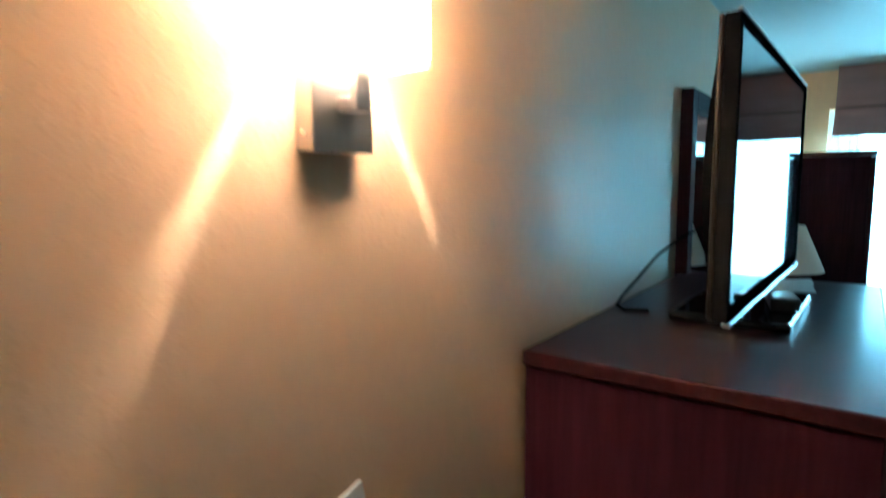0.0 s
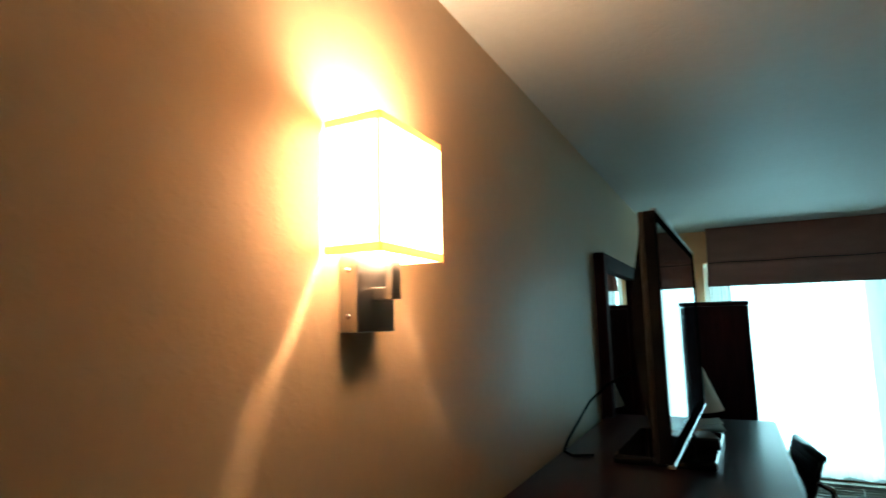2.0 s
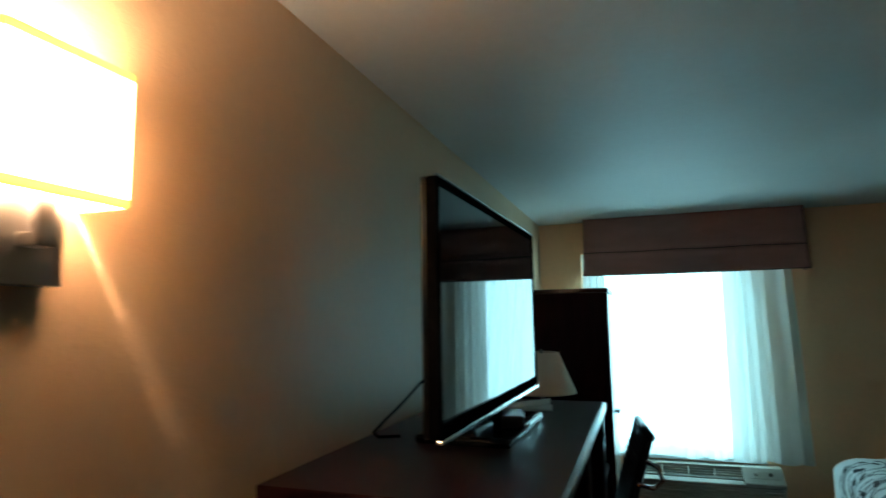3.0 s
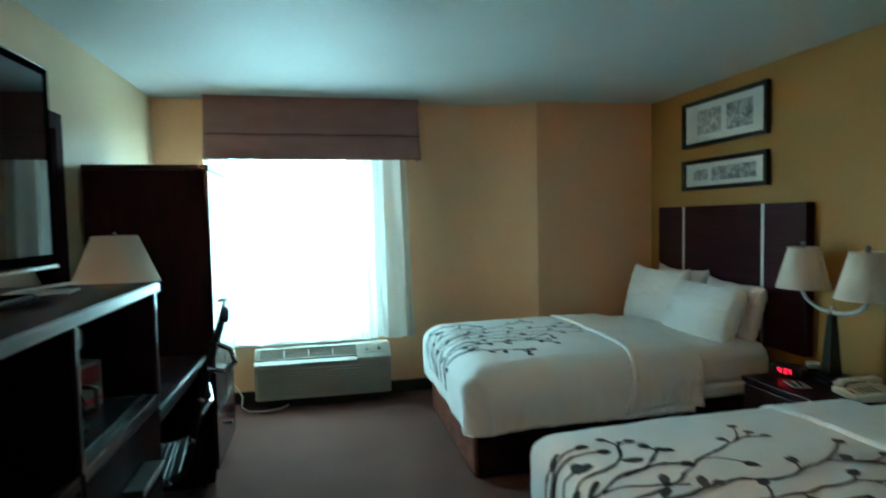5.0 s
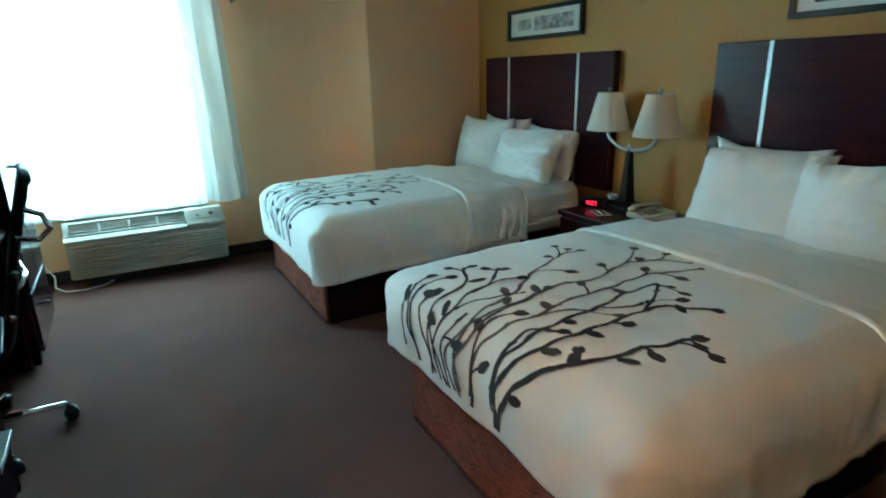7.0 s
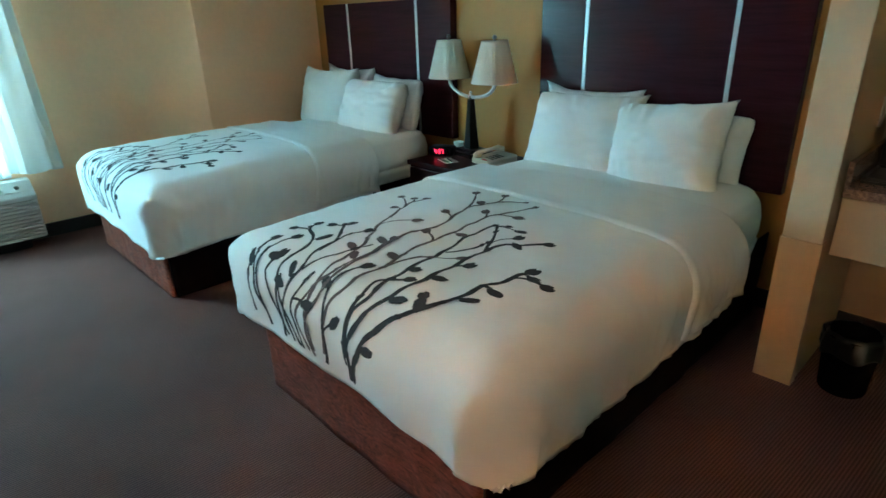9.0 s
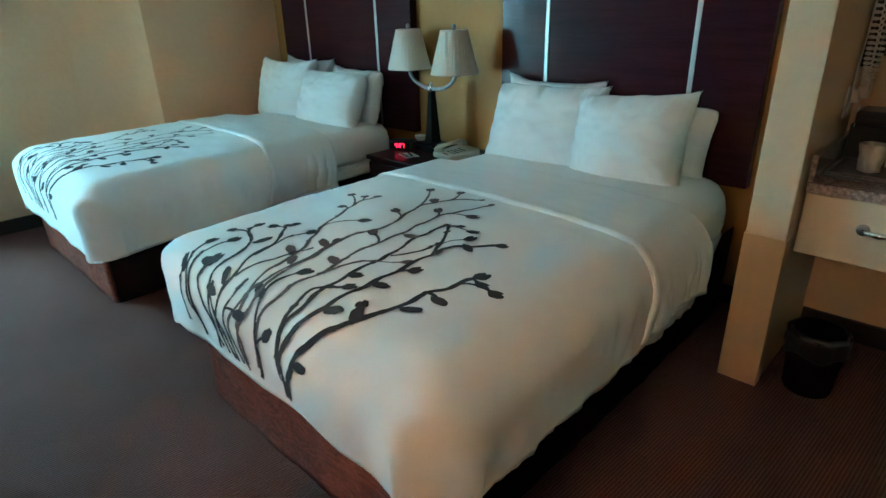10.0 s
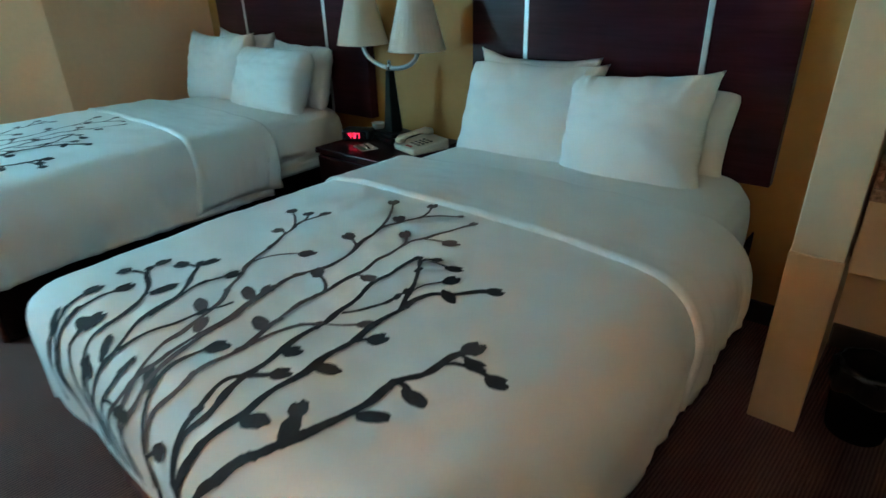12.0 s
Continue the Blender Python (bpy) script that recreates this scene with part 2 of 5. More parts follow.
# almond darkened: the shade inside the vent is put into the colour
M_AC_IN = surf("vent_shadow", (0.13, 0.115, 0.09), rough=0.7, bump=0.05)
M_MAT = surf("picture_mat", (0.74, 0.735, 0.70), rough=0.85, var=0.03, bump=0.05)
M_FRAME = surf("black_frame", (0.010, 0.010, 0.010), rough=0.33, var=0.1, bump=0.02, coat=0.2)
M_CASE = surf("matte_black_plastic", (0.0045, 0.0045, 0.005), rough=0.7, spec=0.0, var=0.1, bump=0.02)
M_CARTON = surf("printed_carton", (0.30, 0.31, 0.31), rough=0.7, var=0.08, bump=0.03)
M_PRINT = print_material("landscape_print")
M_PEBBLE = pebble_material()
M_GLASS = glass_material()
M_MIRROR = surf("mirror_silver", (0.86, 0.88, 0.88), rough=0.015, metal=1.0, var=0, bump=0)
M_VINYL = surf("white_vinyl", (0.72, 0.73, 0.72), rough=0.4, var=0.03, bump=0.03)
M_PEDESTAL = surf("bronze_pedestal", (0.020, 0.024, 0.024), rough=0.30, metal=0.5, var=0.15, bump=0.02)
M_ALMOND = surf("almond_plastic", (0.62, 0.55, 0.44), rough=0.4, var=0.04, bump=0.02)
M_RED = glow("red_led", (1.0, 0.02, 0.06), 3.0)
M_PAPER = surf("white_card", (0.72, 0.76, 0.74), rough=0.7, var=0.04, bump=0.03)
M_GREEN = surf("green_ink", (0.05, 0.20, 0.15), rough=0.6, bump=0)
M_REDINK = surf("red_ink", (0.48, 0.03, 0.035), rough=0.5, bump=0)
M_POST = plaster("cream_paint", (0.63, 0.475, 0.305), 0.2)
M_GUARD = surf("tan_vinyl_guard", (0.62, 0.41, 0.225), rough=0.45, var=0.06, scale=3, fine=40, bump=0.03)
M_DRAWER = surf("cream_laminate", (0.66, 0.54, 0.38), rough=0.4, var=0.04, bump=0.02)
M_GRANITE = granite_material()
M_CORD = surf("white_cord", (0.62, 0.58, 0.52), rough=0.5, var=0.04, bump=0)
M_FILM = see_through("clear_wrap", (0.7, 0.68, 0.64), 0.45, 0.3)
M_RIB = surf("ribbed_vinyl", (0.010, 0.012, 0.013), spec=0.45, rough=0.36, var=0.15, bump=0.08, bscale=300)
M_BLUE = surf("blue_grey_laminate", (0.045, 0.065, 0.08), rough=0.25, var=0.12, bump=0.02, coat=0.4)


# ---- building helpers ----
def link(name, bm, material, smooth=False, auto=None):
    bmesh.ops.recalc_face_normals(bm, faces=bm.faces)
    me = bpy.data.meshes.new(name)
    bm.to_mesh(me)
    bm.free()
    me.materials.append(material)
    if smooth:
        me.polygons.foreach_set("use_smooth", [True] * len(me.polygons))
    if auto:
        me.set_sharp_from_angle(angle=radians(auto))
    return new(name, me)


def part(name, bm, material, parent, label="", smooth=False, auto=None):
    ob = link(name, bm, material, smooth or bool(auto), auto)
    ob.parent = parent
    return tagged(ob, label)


def thing(name, at, label, category, group="", kind="", rz=0.0):
    ob = new(name)
    ob.empty_display_size = 0.1
    ob.matrix_world = pose(*at, 0, 0, rz)
    return tagged(ob, label, category, group, kind)


def box(bm, lo, hi, bevel=0.0, seg=2):
    lo, hi = Vector(lo), Vector(hi)
    g = bmesh.ops.create_cube(bm, size=1, matrix=Matrix.Translation((lo + hi) / 2) @ Matrix.Diagonal((*(hi - lo), 1)))
    if bevel:
        es = list({e for v in g["verts"] for e in v.link_edges})
        bmesh.ops.bevel(bm, geom=es, offset=bevel, segments=seg, affect="EDGES", profile=0.5)
    return bm


def boxes(*list_of, bevel=0.0):
    bm = bmesh.new()
    for lo, hi in list_of:
        box(bm, lo, hi, bevel)
    return bm


def lathe(bm, rows, seg=28, centre=(0, 0), flute=0.0, nflute=0, closed=True):
    """Turned shape: rows of radius and height; flute ripples the radius (pleats)."""
    rings = []
    for r, z in rows:
        ring = []
        for i in range(seg):
            a = 2 * math.pi * i / seg
            rr = r * (1 + flute * math.cos(nflute * a)) if flute else r
            ring.append(bm.verts.new((centre[0] + rr * math.cos(a), centre[1] + rr * math.sin(a), z)))
        rings.append(ring)
    for r0, r1 in zip(rings, rings[1:]):
        for i in range(seg):
            j = (i + 1) % seg
            bm.faces.new((r0[i], r0[j], r1[j], r1[i]))
    if closed:
        bm.faces.new(rings[0][::-1])
        bm.faces.new(rings[-1])
    return bm


def tube(bm, pts, r, seg=10, caps=True):
    """A round rod that follows the points; r may be one radius or one for each point."""
    pts = [Vector(p) for p in pts]
    rings, up = [], None
    for i, p in enumerate(pts):
        d = (pts[min(i + 1, len(pts) - 1)] - pts[max(i - 1, 0)]).normalized()
        if up is None:
            up = d.orthogonal().normalized()
        up = (up - d * up.dot(d)).normalized()
        side = d.cross(up)
        rad = r[i] if isinstance(r, (list, tuple)) else r
        rings.append([bm.verts.new(p + rad * (math.cos(2 * math.pi * k / seg) * up + math.sin(2 * math.pi * k / seg) * side)) for k in range(seg)])
    for r0, r1 in zip(rings, rings[1:]):
        for k in range(seg):
            bm.faces.new((r0[k], r0[(k + 1) % seg], r1[(k + 1) % seg], r1[k]))
    if caps:
        bm.faces.new(rings[0][::-1])
        bm.faces.new(rings[-1])
    return bm


def arc(c, r, a0, a1, n, plane="yz"):
    out = []
    for i in range(n + 1):
        a = radians(a0 + (a1 - a0) * i / n)
        u, v = r * math.cos(a), r * math.sin(a)
        out.append((c[0], c[1] + u, c[2] + v) if plane == "yz" else (c[0] + u, c[1], c[2] + v) if plane == "xz" else (c[0] + u, c[1] + v, c[2]))
    return out


def sheet(bm, f, nu, nv):
    """A grid of quads over f(u, v), u and v from 0 to 1."""
    vs = [[bm.verts.new(f(i / nu, j / nv)) for j in range(nv + 1)] for i in range(nu + 1)]
    for i in range(nu):
        for j in range(nv):
            bm.faces.new((vs[i][j], vs[i + 1][j], vs[i + 1][j + 1], vs[i][j + 1]))
    return bm


def thicken(ob, t, offset=-1.0):
    md = ob.modifiers.new("thickness", "SOLIDIFY")
    md.thickness, md.offset = t, offset
    return ob


def structure(name, bm, material, label, category):
    return tagged(link(name, bm, material), label, category, kind="structure")


# ---- structure ----
T = 0.14
structure("floor", boxes(((-T, BACK_Y - T, -0.10), (ROOM_X + T, ROOM_Y + T, 0.0))), M_CARPET,
          "brown ribbed hotel carpet covering the whole room", "carpet")
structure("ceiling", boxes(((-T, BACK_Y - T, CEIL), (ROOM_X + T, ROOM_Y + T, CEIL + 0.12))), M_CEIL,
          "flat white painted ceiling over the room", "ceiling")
structure("wall_west", boxes(((-T, BACK_Y, 0), (0, ROOM_Y, CEIL))), M_TAN,
          "tan wall with knockdown plaster texture behind the television", "wall")
structure("wall_east", boxes(((ROOM_X, 1.33, 0), (ROOM_X + T, ROOM_Y, CEIL))), M_OLIVE,
          "mustard accent wall behind both headboards", "wall")
structure("wall_east_vanity", boxes(((ROOM_X, BACK_Y, 0), (ROOM_X + T, 1.33, CEIL))), M_TAN,
          "tan wall at the back of the vanity corner", "wall")
structure("wall_south", boxes(((-T, BACK_Y - T, 0), (ROOM_X + T, BACK_Y, CEIL))), M_TAN,
          "plain tan wall closing the room", "wall")
structure("wall_north", boxes(((-T, ROOM_Y, 0), (WIN_X0, ROOM_Y + T, CEIL)), ((WIN_X1, ROOM_Y, 0), (ROOM_X + T, ROOM_Y + T, CEIL)),
                              ((WIN_X0, ROOM_Y, 0), (WIN_X1, ROOM_Y + T, WIN_Z0)), ((WIN_X0, ROOM_Y, WIN_Z1), (WIN_X1, ROOM_Y + T, CEIL))), M_PEACH,
          "peach painted wall with one large window", "wall")

# boxed-out corner beside the far bed, with a slanted flank
bm = bmesh.new()
foot = [(2.60, ROOM_Y - 0.001), (2.70, 5.652), (2.79, 5.628), (2.88, 5.585), (2.97, 5.513), (3.045, 5.43), (ROOM_X - 0.001, 5.43), (ROOM_X - 0.001, ROOM_Y - 0.001)]
low, top = [bm.verts.new((x, y, 0.001)) for x, y in foot], [bm.verts.new((x, y, CEIL - 0.001)) for x, y in foot]
bm.faces.new(low[::-1])
bm.faces.new(top)
for i in range(8):
    bm.faces.new((low[i], low[(i + 1) % 8], top[(i + 1) % 8], top[i]))
casing = structure("column_casing", bm, M_PEACH, "peach boxed-out corner with a coved flank", "wall")
casing.data.polygons.foreach_set("use_smooth", [True] * len(casing.data.polygons))
casing.data.set_sharp_from_angle(angle=radians(30))

# partition between bed and vanity, with a corner guard on its end
POST_X, POST_Y0, POST_Y1 = 3.50, 1.262, 1.395
structure("partition_wall", boxes(((POST_X, POST_Y0, 0), (ROOM_X, POST_Y1, CEIL)), bevel=0.004), M_POST,
          "cream partition wall end between bed and vanity", "wall")
structure("corner_guard", boxes(((POST_X - 0.006, POST_Y0 - 0.004, 0), (POST_X + 0.05, POST_Y1 + 0.004, 0.605)), bevel=0.003), M_GUARD,
          "cream corner guard on the lower partition end", "trim")

# baseboards
def baseboard(name, lo, hi):
    structure(name, boxes((lo, hi), bevel=0.004), M_BASE, "dark vinyl baseboard along the carpet", "baseboard")


baseboard("baseboard_west", (0.001, BACK_Y, 0), (0.014, 5.66, 0.10))
baseboard("baseboard_north", (0.014, ROOM_Y - 0.014, 0), (2.68, ROOM_Y - 0.001, 0.10))
baseboard("baseboard_casing", (3.05, 5.417, 0), (ROOM_X - 0.014, 5.429, 0.10))
baseboard("baseboard_east", (ROOM_X - 0.014, 1.40, 0), (ROOM_X - 0.001, 5.417, 0.10))
baseboard("baseboard_vanity", (ROOM_X - 0.014, BACK_Y, 0), (ROOM_X - 0.001, 1.26, 0.10))

# window: frame, mullion, panes, sill, seen through the sheer
win = thing("window_1", ((WIN_X0 + WIN_X1) / 2, ROOM_Y, WIN_Z0), "white vinyl window behind sheer curtains", "window", kind="structure")
hw, hh = (WIN_X1 - WIN_X0) / 2, WIN_Z1 - WIN_Z0
part("window_frame", boxes(((-hw, 0.06, 0), (-hw + 0.05, 0.13, hh)), ((hw - 0.05, 0.06, 0), (hw, 0.13, hh)),
                           ((-hw + 0.05, 0.06, 0), (hw - 0.05, 0.13, 0.05)), ((-hw + 0.05, 0.06, hh - 0.05), (hw - 0.05, 0.13, hh)), bevel=0.004), M_VINYL, win)
part("mullion", boxes(((-0.025, 0.065, 0.05), (0.025, 0.125, hh - 0.05)), bevel=0.004), M_VINYL, win)
for sx in (-1, 1):
    x0, x1 = sorted((sx * 0.025, sx * (hw - 0.05)))
    pane = part("pane", boxes(((x0, 0.092, 0.05), (x1, 0.098, hh - 0.05))), M_GLASS, win)
    pane.visible_shadow = False
part("window_sill", boxes(((-hw - 0.03, -0.035, -0.03), (hw + 0.03, -0.002, 0.004)), bevel=0.005), M_VINYL, win)


# ---- window dressing ----
def valance():
    v = thing("valance", (1.225, ROOM_Y, 1.955), "mauve woven roman valance mounted over the window", "valance")
    w, d, h = 0.815, 0.215, 0.475
    part("board", boxes(((-w + 0.006, -d + 0.02, h - 0.02), (w - 0.006, -0.002, h))), M_VAL, v)

    def front(u, t):
        z = h * t
        belly = 0.012 * math.exp(-((t - 0.02) / 0.10) ** 2) + 0.010 * math.exp(-((t - 0.36) / 0.05) ** 2) - 0.008 * math.exp(-((t - 0.42) / 0.03) ** 2)
        flare = 0.016 * (1 - t) ** 2
        x = (2 * u - 1) * (w + flare * 0.9)
        sag = 0.006 * math.sin(math.pi * u) * (1 - t) + 0.003 * noise.noise((u * 6, t * 3, 1))
        return (x, -d - belly - 0.006 * noise.noise((u * 4, t * 5, 7)), z - sag)
    cloth = part("front_cloth", sheet(bmesh.new(), front, 60, 40), M_VAL, v, smooth=True)
    thicken(cloth, 0.006)
    for sx in (-1, 1):
        def flank(u, t, sx=sx):
            return (sx * (w + 0.014 * (1 - t) ** 2), -d * u - 0.004, h * t - 0.004 * (1 - t))
        thicken(part("return", sheet(bmesh.new(), flank, 6, 16), M_VAL, v, smooth=True), 0.004)
    part("fold_seam", tube(bmesh.new(), [(x / 20 * 2 * w - w, -d - 0.008 - 0.002 * math.sin(x), 0.185 + 0.003 * math.sin(x * 0.9)) for x in range(21)], 0.0035, 6), M_PIPE, v, smooth=True)
    part("hem_piping", tube(bmesh.new(), [(x / 20 * 2 * (w + 0.012) - w - 0.012, -d - 0.026, -0.002 - 0.005 * math.sin(math.pi * x / 20)) for x in range(21)], 0.004, 6), M_PIPE, v, smooth=True)


valance()


def curtain(name, x0, x1, y, z0, z1, waves, depth, material, label, gather=0.0, seed=0):
    """A hanging cloth with irregular upright folds that open towards the hem."""
    def f(u, t):
        x = x0 + (x1 - x0) * u
        ph = waves * 2 * math.pi * (u + 0.05 * math.sin(7 * u + seed) + 0.02 * math.sin(19 * u + 2 * seed))
        amp = depth * (0.45 + 0.55 * (1 - t)) * (0.7 + 0.3 * math.sin(11 * u + seed))
        z = z0 + (z1 - z0) * t + 0.010 * math.sin(ph * 0.5) * (1 - t) ** 4
        return (x + gather * (1 - t) * (u - 0.2) + 0.006 * math.sin(ph * 2), y + amp * math.sin(ph) + 0.01 * noise.noise((u * 5, t * 2, seed)), z)
    ob = link(name, sheet(bmesh.new(), f, int(waves * 12), 24), material, smooth=True)
    return tagged(ob, label, "curtain")


curtain("sheer_curtain", 0.425, 1.68, 5.575, 0.500, 2.20, 13, 0.020, M_SHEER, "white sheer curtain drawn across the bright window", gather=0.40, seed=1)
curtain("side_curtain", 1.465, 1.945, 5.555, 0.498, 2.20, 5, 0.026, M_DRAPE, "pale sheer curtain gathered at the window's edge", gather=0.06, seed=4)


curtain("side_curtain", 0.400, 0.560, 5.552, 0.515, 2.20, 3, 0.022, M_DRAPE, "pale sheer curtain gathered behind the wardrobe", seed=7)


# ---- air conditioner ----
def air_conditioner():
    x0, x1, y1 = 0.705, 1.772, ROOM_Y - 0.002
    d, zb, zt = 0.215, 0.072, 0.455
    ac = thing("air_conditioner", ((x0 + x1) / 2, y1, 0), "almond through-wall air conditioner under the window", "air conditioner")
    w = (x1 - x0) / 2
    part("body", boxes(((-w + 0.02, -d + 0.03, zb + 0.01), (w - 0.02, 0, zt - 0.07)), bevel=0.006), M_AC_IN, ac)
    # corrugated front cover, bowed a little, on a plain rim
    zf = zt - 0.115
    part("front_rim", boxes(((-w, -d + 0.012, zb), (-w + 0.020, 0, zf)), ((w - 0.020, -d + 0.012, zb), (w, 0, zf)), ((-w + 0.020, -d + 0.012, zb), (w - 0.020, -d + 0.04, zb + 0.012)), bevel=0.008), M_AC, ac)
    ribs = 11

    def face(u, t):
        x = (2 * u - 1) * (w - 0.003)
        edge = min(1.0, min(u, 1 - u) / 0.03)
        s = (t * ribs) % 1.0
        rib = 0.013 * min(1.0, max(0.0, (s - 0.25) / 0.12), max(0.0, (1.0 - s) / 0.10)) if 0.02 < t < 0.98 else 0.013
        return (x, -d + 0.010 - 0.014 * math.sin(math.pi * t) - (0.006 + rib) * edge ** 0.5, zb + 0.004 + (zf - zb - 0.006) * t)
    thicken(part("front_cover", sheet(bmesh.new(), face, 40, ribs * 12), M_AC, ac, "almond corrugated front cover"), 0.003)
    # sloping top: plain ledge, grille with vanes, control panel

    def wedge(x0, x1, p, q, back):
        bm = bmesh.new()
        prof = [p, q, (back[0], q[1]), (back[0], back[1]), (p[0], back[1])]
        a, e = [bm.verts.new((x0, y, z)) for y, z in prof], [bm.verts.new((x1, y, z)) for y, z in prof]
        bm.faces.new(a)
        bm.faces.new(e[::-1])
        for k in range(5):
            bm.faces.new((a[k], e[k], e[(k + 1) % 5], a[(k + 1) % 5]))
        bmesh.ops.bevel(bm, geom=list(bm.edges), offset=0.004, segments=2, affect="EDGES")
        return bm
    part("ledge", wedge(-w, w - 0.275, (-d - 0.012, zf + 0.016), (-d + 0.026, zf + 0.036), (-d + 0.034, zf + 0.001)), M_AC, ac, "paler smooth front ledge")
    part("control_panel", wedge(w - 0.272, w, (-d - 0.012, zf + 0.030), (-d + 0.105, zt + 0.004), (-0.001, zf + 0.001)), M_AC, ac)
    part("end_block", wedge(-w, -w + 0.035, (-d + 0.036, zf + 0.038), (-d + 0.105, zt), (-0.001, zf + 0.001)), M_AC, ac)
    part("rear_strip", boxes(((-w + 0.036, -d + 0.120, zf + 0.001), (w - 0.2725, -0.001, zt)), bevel=0.004), M_AC, ac)
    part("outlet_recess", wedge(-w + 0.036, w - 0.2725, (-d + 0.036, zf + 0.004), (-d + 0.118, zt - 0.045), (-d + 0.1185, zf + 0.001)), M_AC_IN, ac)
    for i in range(5):
        y, z = -d + 0.042 + i * 0.017, zf + 0.030 + i * 0.0145
        part("vane", boxes(((-w + 0.037, y, z - 0.010), (w - 0.274, y + 0.007, z + 0.004)), bevel=0.0015), M_AC, ac)
    for k in range(3):
        x = -w + 0.036 + (2 * w - 0.31) * (k + 1) / 4
        bm = boxes(((-0.006, -0.050, -0.008), (0.006, 0.050, 0.006)), bevel=0.0015)
        bmesh.ops.transform(bm, matrix=pose(x, -d + 0.078, zf + 0.064, 40), verts=bm.verts)
        part("vent_rib", bm, M_AC, ac)
    bm = boxes(((-0.10, -0.035, 0), (0.10, 0.035, 0.003)), bevel=0.001)
    bmesh.ops.transform(bm, matrix=pose(w - 0.136, -d + 0.052, zf + 0.0805, 37.5), verts=bm.verts)
    part("control_lid", bm, M_AC, ac, "almond hinged control lid")
    for k in range(2):
        bm = lathe(bmesh.new(), [(0.014, 0), (0.014, 0.008), (0.010, 0.011)], 16)
        bmesh.ops.transform(bm, matrix=pose(w - 0.185 + 0.095 * k, -d + 0.052, zf + 0.083, 37.5), verts=bm.verts)
        part("dial", bm, M_AC_IN if k else M_AC, ac, smooth=True)
    part("support_foot", boxes(((-w + 0.1, -d + 0.05, 0), (w - 0.1, -0.02, zb))), M_BASE, ac)


air_conditioner()
bm = tube(bmesh.new(), [(0.48, 5.63, 0.20), (0.55, 5.60, 0.16), (0.60, 5.55, 0.09), (0.60, 5.48, 0.03), (0.66, 5.42, 0.010), (0.78, 5.40, 0.008), (0.90, 5.44, 0.008), (0.98, 5.52, 0.02), (1.0, 5.57, 0.06)], 0.006, 8)
tagged(link("power_cord", bm, M_CORD, True), "white power cord looping on the carpet beside the air conditioner", "cord")


# ---- beds ----
BED_X, BED_W = 1.972, 0.735
TOP_Z = 0.705
RAD = 0.150
HEM = {2.0: 0.205, 5.0: 0.262}    # how far each bedspread hangs past the foot edge
SIDE = {2.0: 0.175, 5.0: 0.200}   # and past the sides


def bend(d):
    """How far out and down cloth goes, d metres past the start of a rounded edge."""
    q = RAD * math.pi / 2
    if d <= 0:
        return d, 0.0
    if d < q:
        return RAD * math.sin(d / RAD), RAD * (1 - math.cos(d / RAD))
    return RAD - 0.06 * (d - q), RAD + (d - q)


def drape(a, b, lift=0.0, seed=2.0):
    """A point of the bedspread: a metres from the foot edge along the bed (below 0: hanging), b across it."""
    ha, da = bend(RAD - a)
    hb, db = bend(abs(b) - (BED_W - RAD))
    x = RAD - ha
    y = math.copysign(BED_W - RAD + hb, b)
    rc = 0.165
    px, py = rc - x, abs(y) - (BED_W - rc)
    if px > 0 and py > 0:
        r, ea, eb = min(rc, math.hypot(px, py)), rc - a, abs(b) - (BED_W - rc)
        he = math.hypot(ea, eb)
        x, y = rc - r * ea / he, math.copysign(BED_W - rc + r * eb / he, y)
    drop = (da ** 2.2 + db ** 2.2) ** (1 / 2.2)
    foot = da / (da + db) if da + db > 1e-6 else 0.5
    deepest = foot * (HEM[seed] + (0.106 if b > 0 else 0.118)) + (1 - foot) * (RAD + SIDE[seed]) if da > 0 and db > 0 else 9.0
    drop = min(drop, deepest)
    z = TOP_Z - drop - 0.030 * (min(abs(y), BED_W) / BED_W) ** 2 - 0.025 * max(0.0, 1 - x / 0.7) ** 2
    hang = min(1.0, drop / 0.2)
    n = 0.009 * noise.noise((x * 2.6, y * 2.6, seed)) + 0.0045 * noise.noise((x * 8, y * 8, seed + 3)) + 0.003 * noise.noise((x * 20, y * 14, seed + 6))
    z += n * (1 - 0.6 * hang)
    corner = 4 * foot * (1 - foot) if da > 0 and db > 0 else 0.0
    calm = 1 - 0.75 * corner
    x -= hang * calm * foot * 0.005 * math.sin(y * 17 + 3 * noise.noise((y * 3, z * 4, seed)))
    x -= hang * corner * 0.003 * math.sin(60 * (x + z) + 2 * seed)
    if db > 0:
        y += math.copysign(hang * calm * (1 - foot) * (0.008 * math.sin(x * 21 + 5 * noise.noise((x * 3, z * 4, seed))) + 0.016 * noise.noise((x * 7, z * 4, seed + 9)) + 0.011 * noise.noise((x * 24, z * 8, seed + 5))), y)
    return Vector((x, y, z + lift))


def over(a, b, lift, seed):
    p, q, r = drape(a, b, 0, seed), drape(a + 0.004, b, 0, seed), drape(a, b + 0.004, 0, seed)
    nn = (q - p).cross(r - p)
    if nn.length > 0:
        nn.normalize()
    return p + lift * (nn if nn.length else Vector((0, 0, 1)))


def bezier(p0, p1, p2, p3, n):
    out = []
    for i in range(n + 1):
        t = i / n
        out.append(tuple((1 - t) ** 3 * w + 3 * t * (1 - t) ** 2 * x + 3 * t * t * (1 - t) * y + t ** 3 * z for w, x, y, z in zip(p0, p1, p2, p3)))
    return out


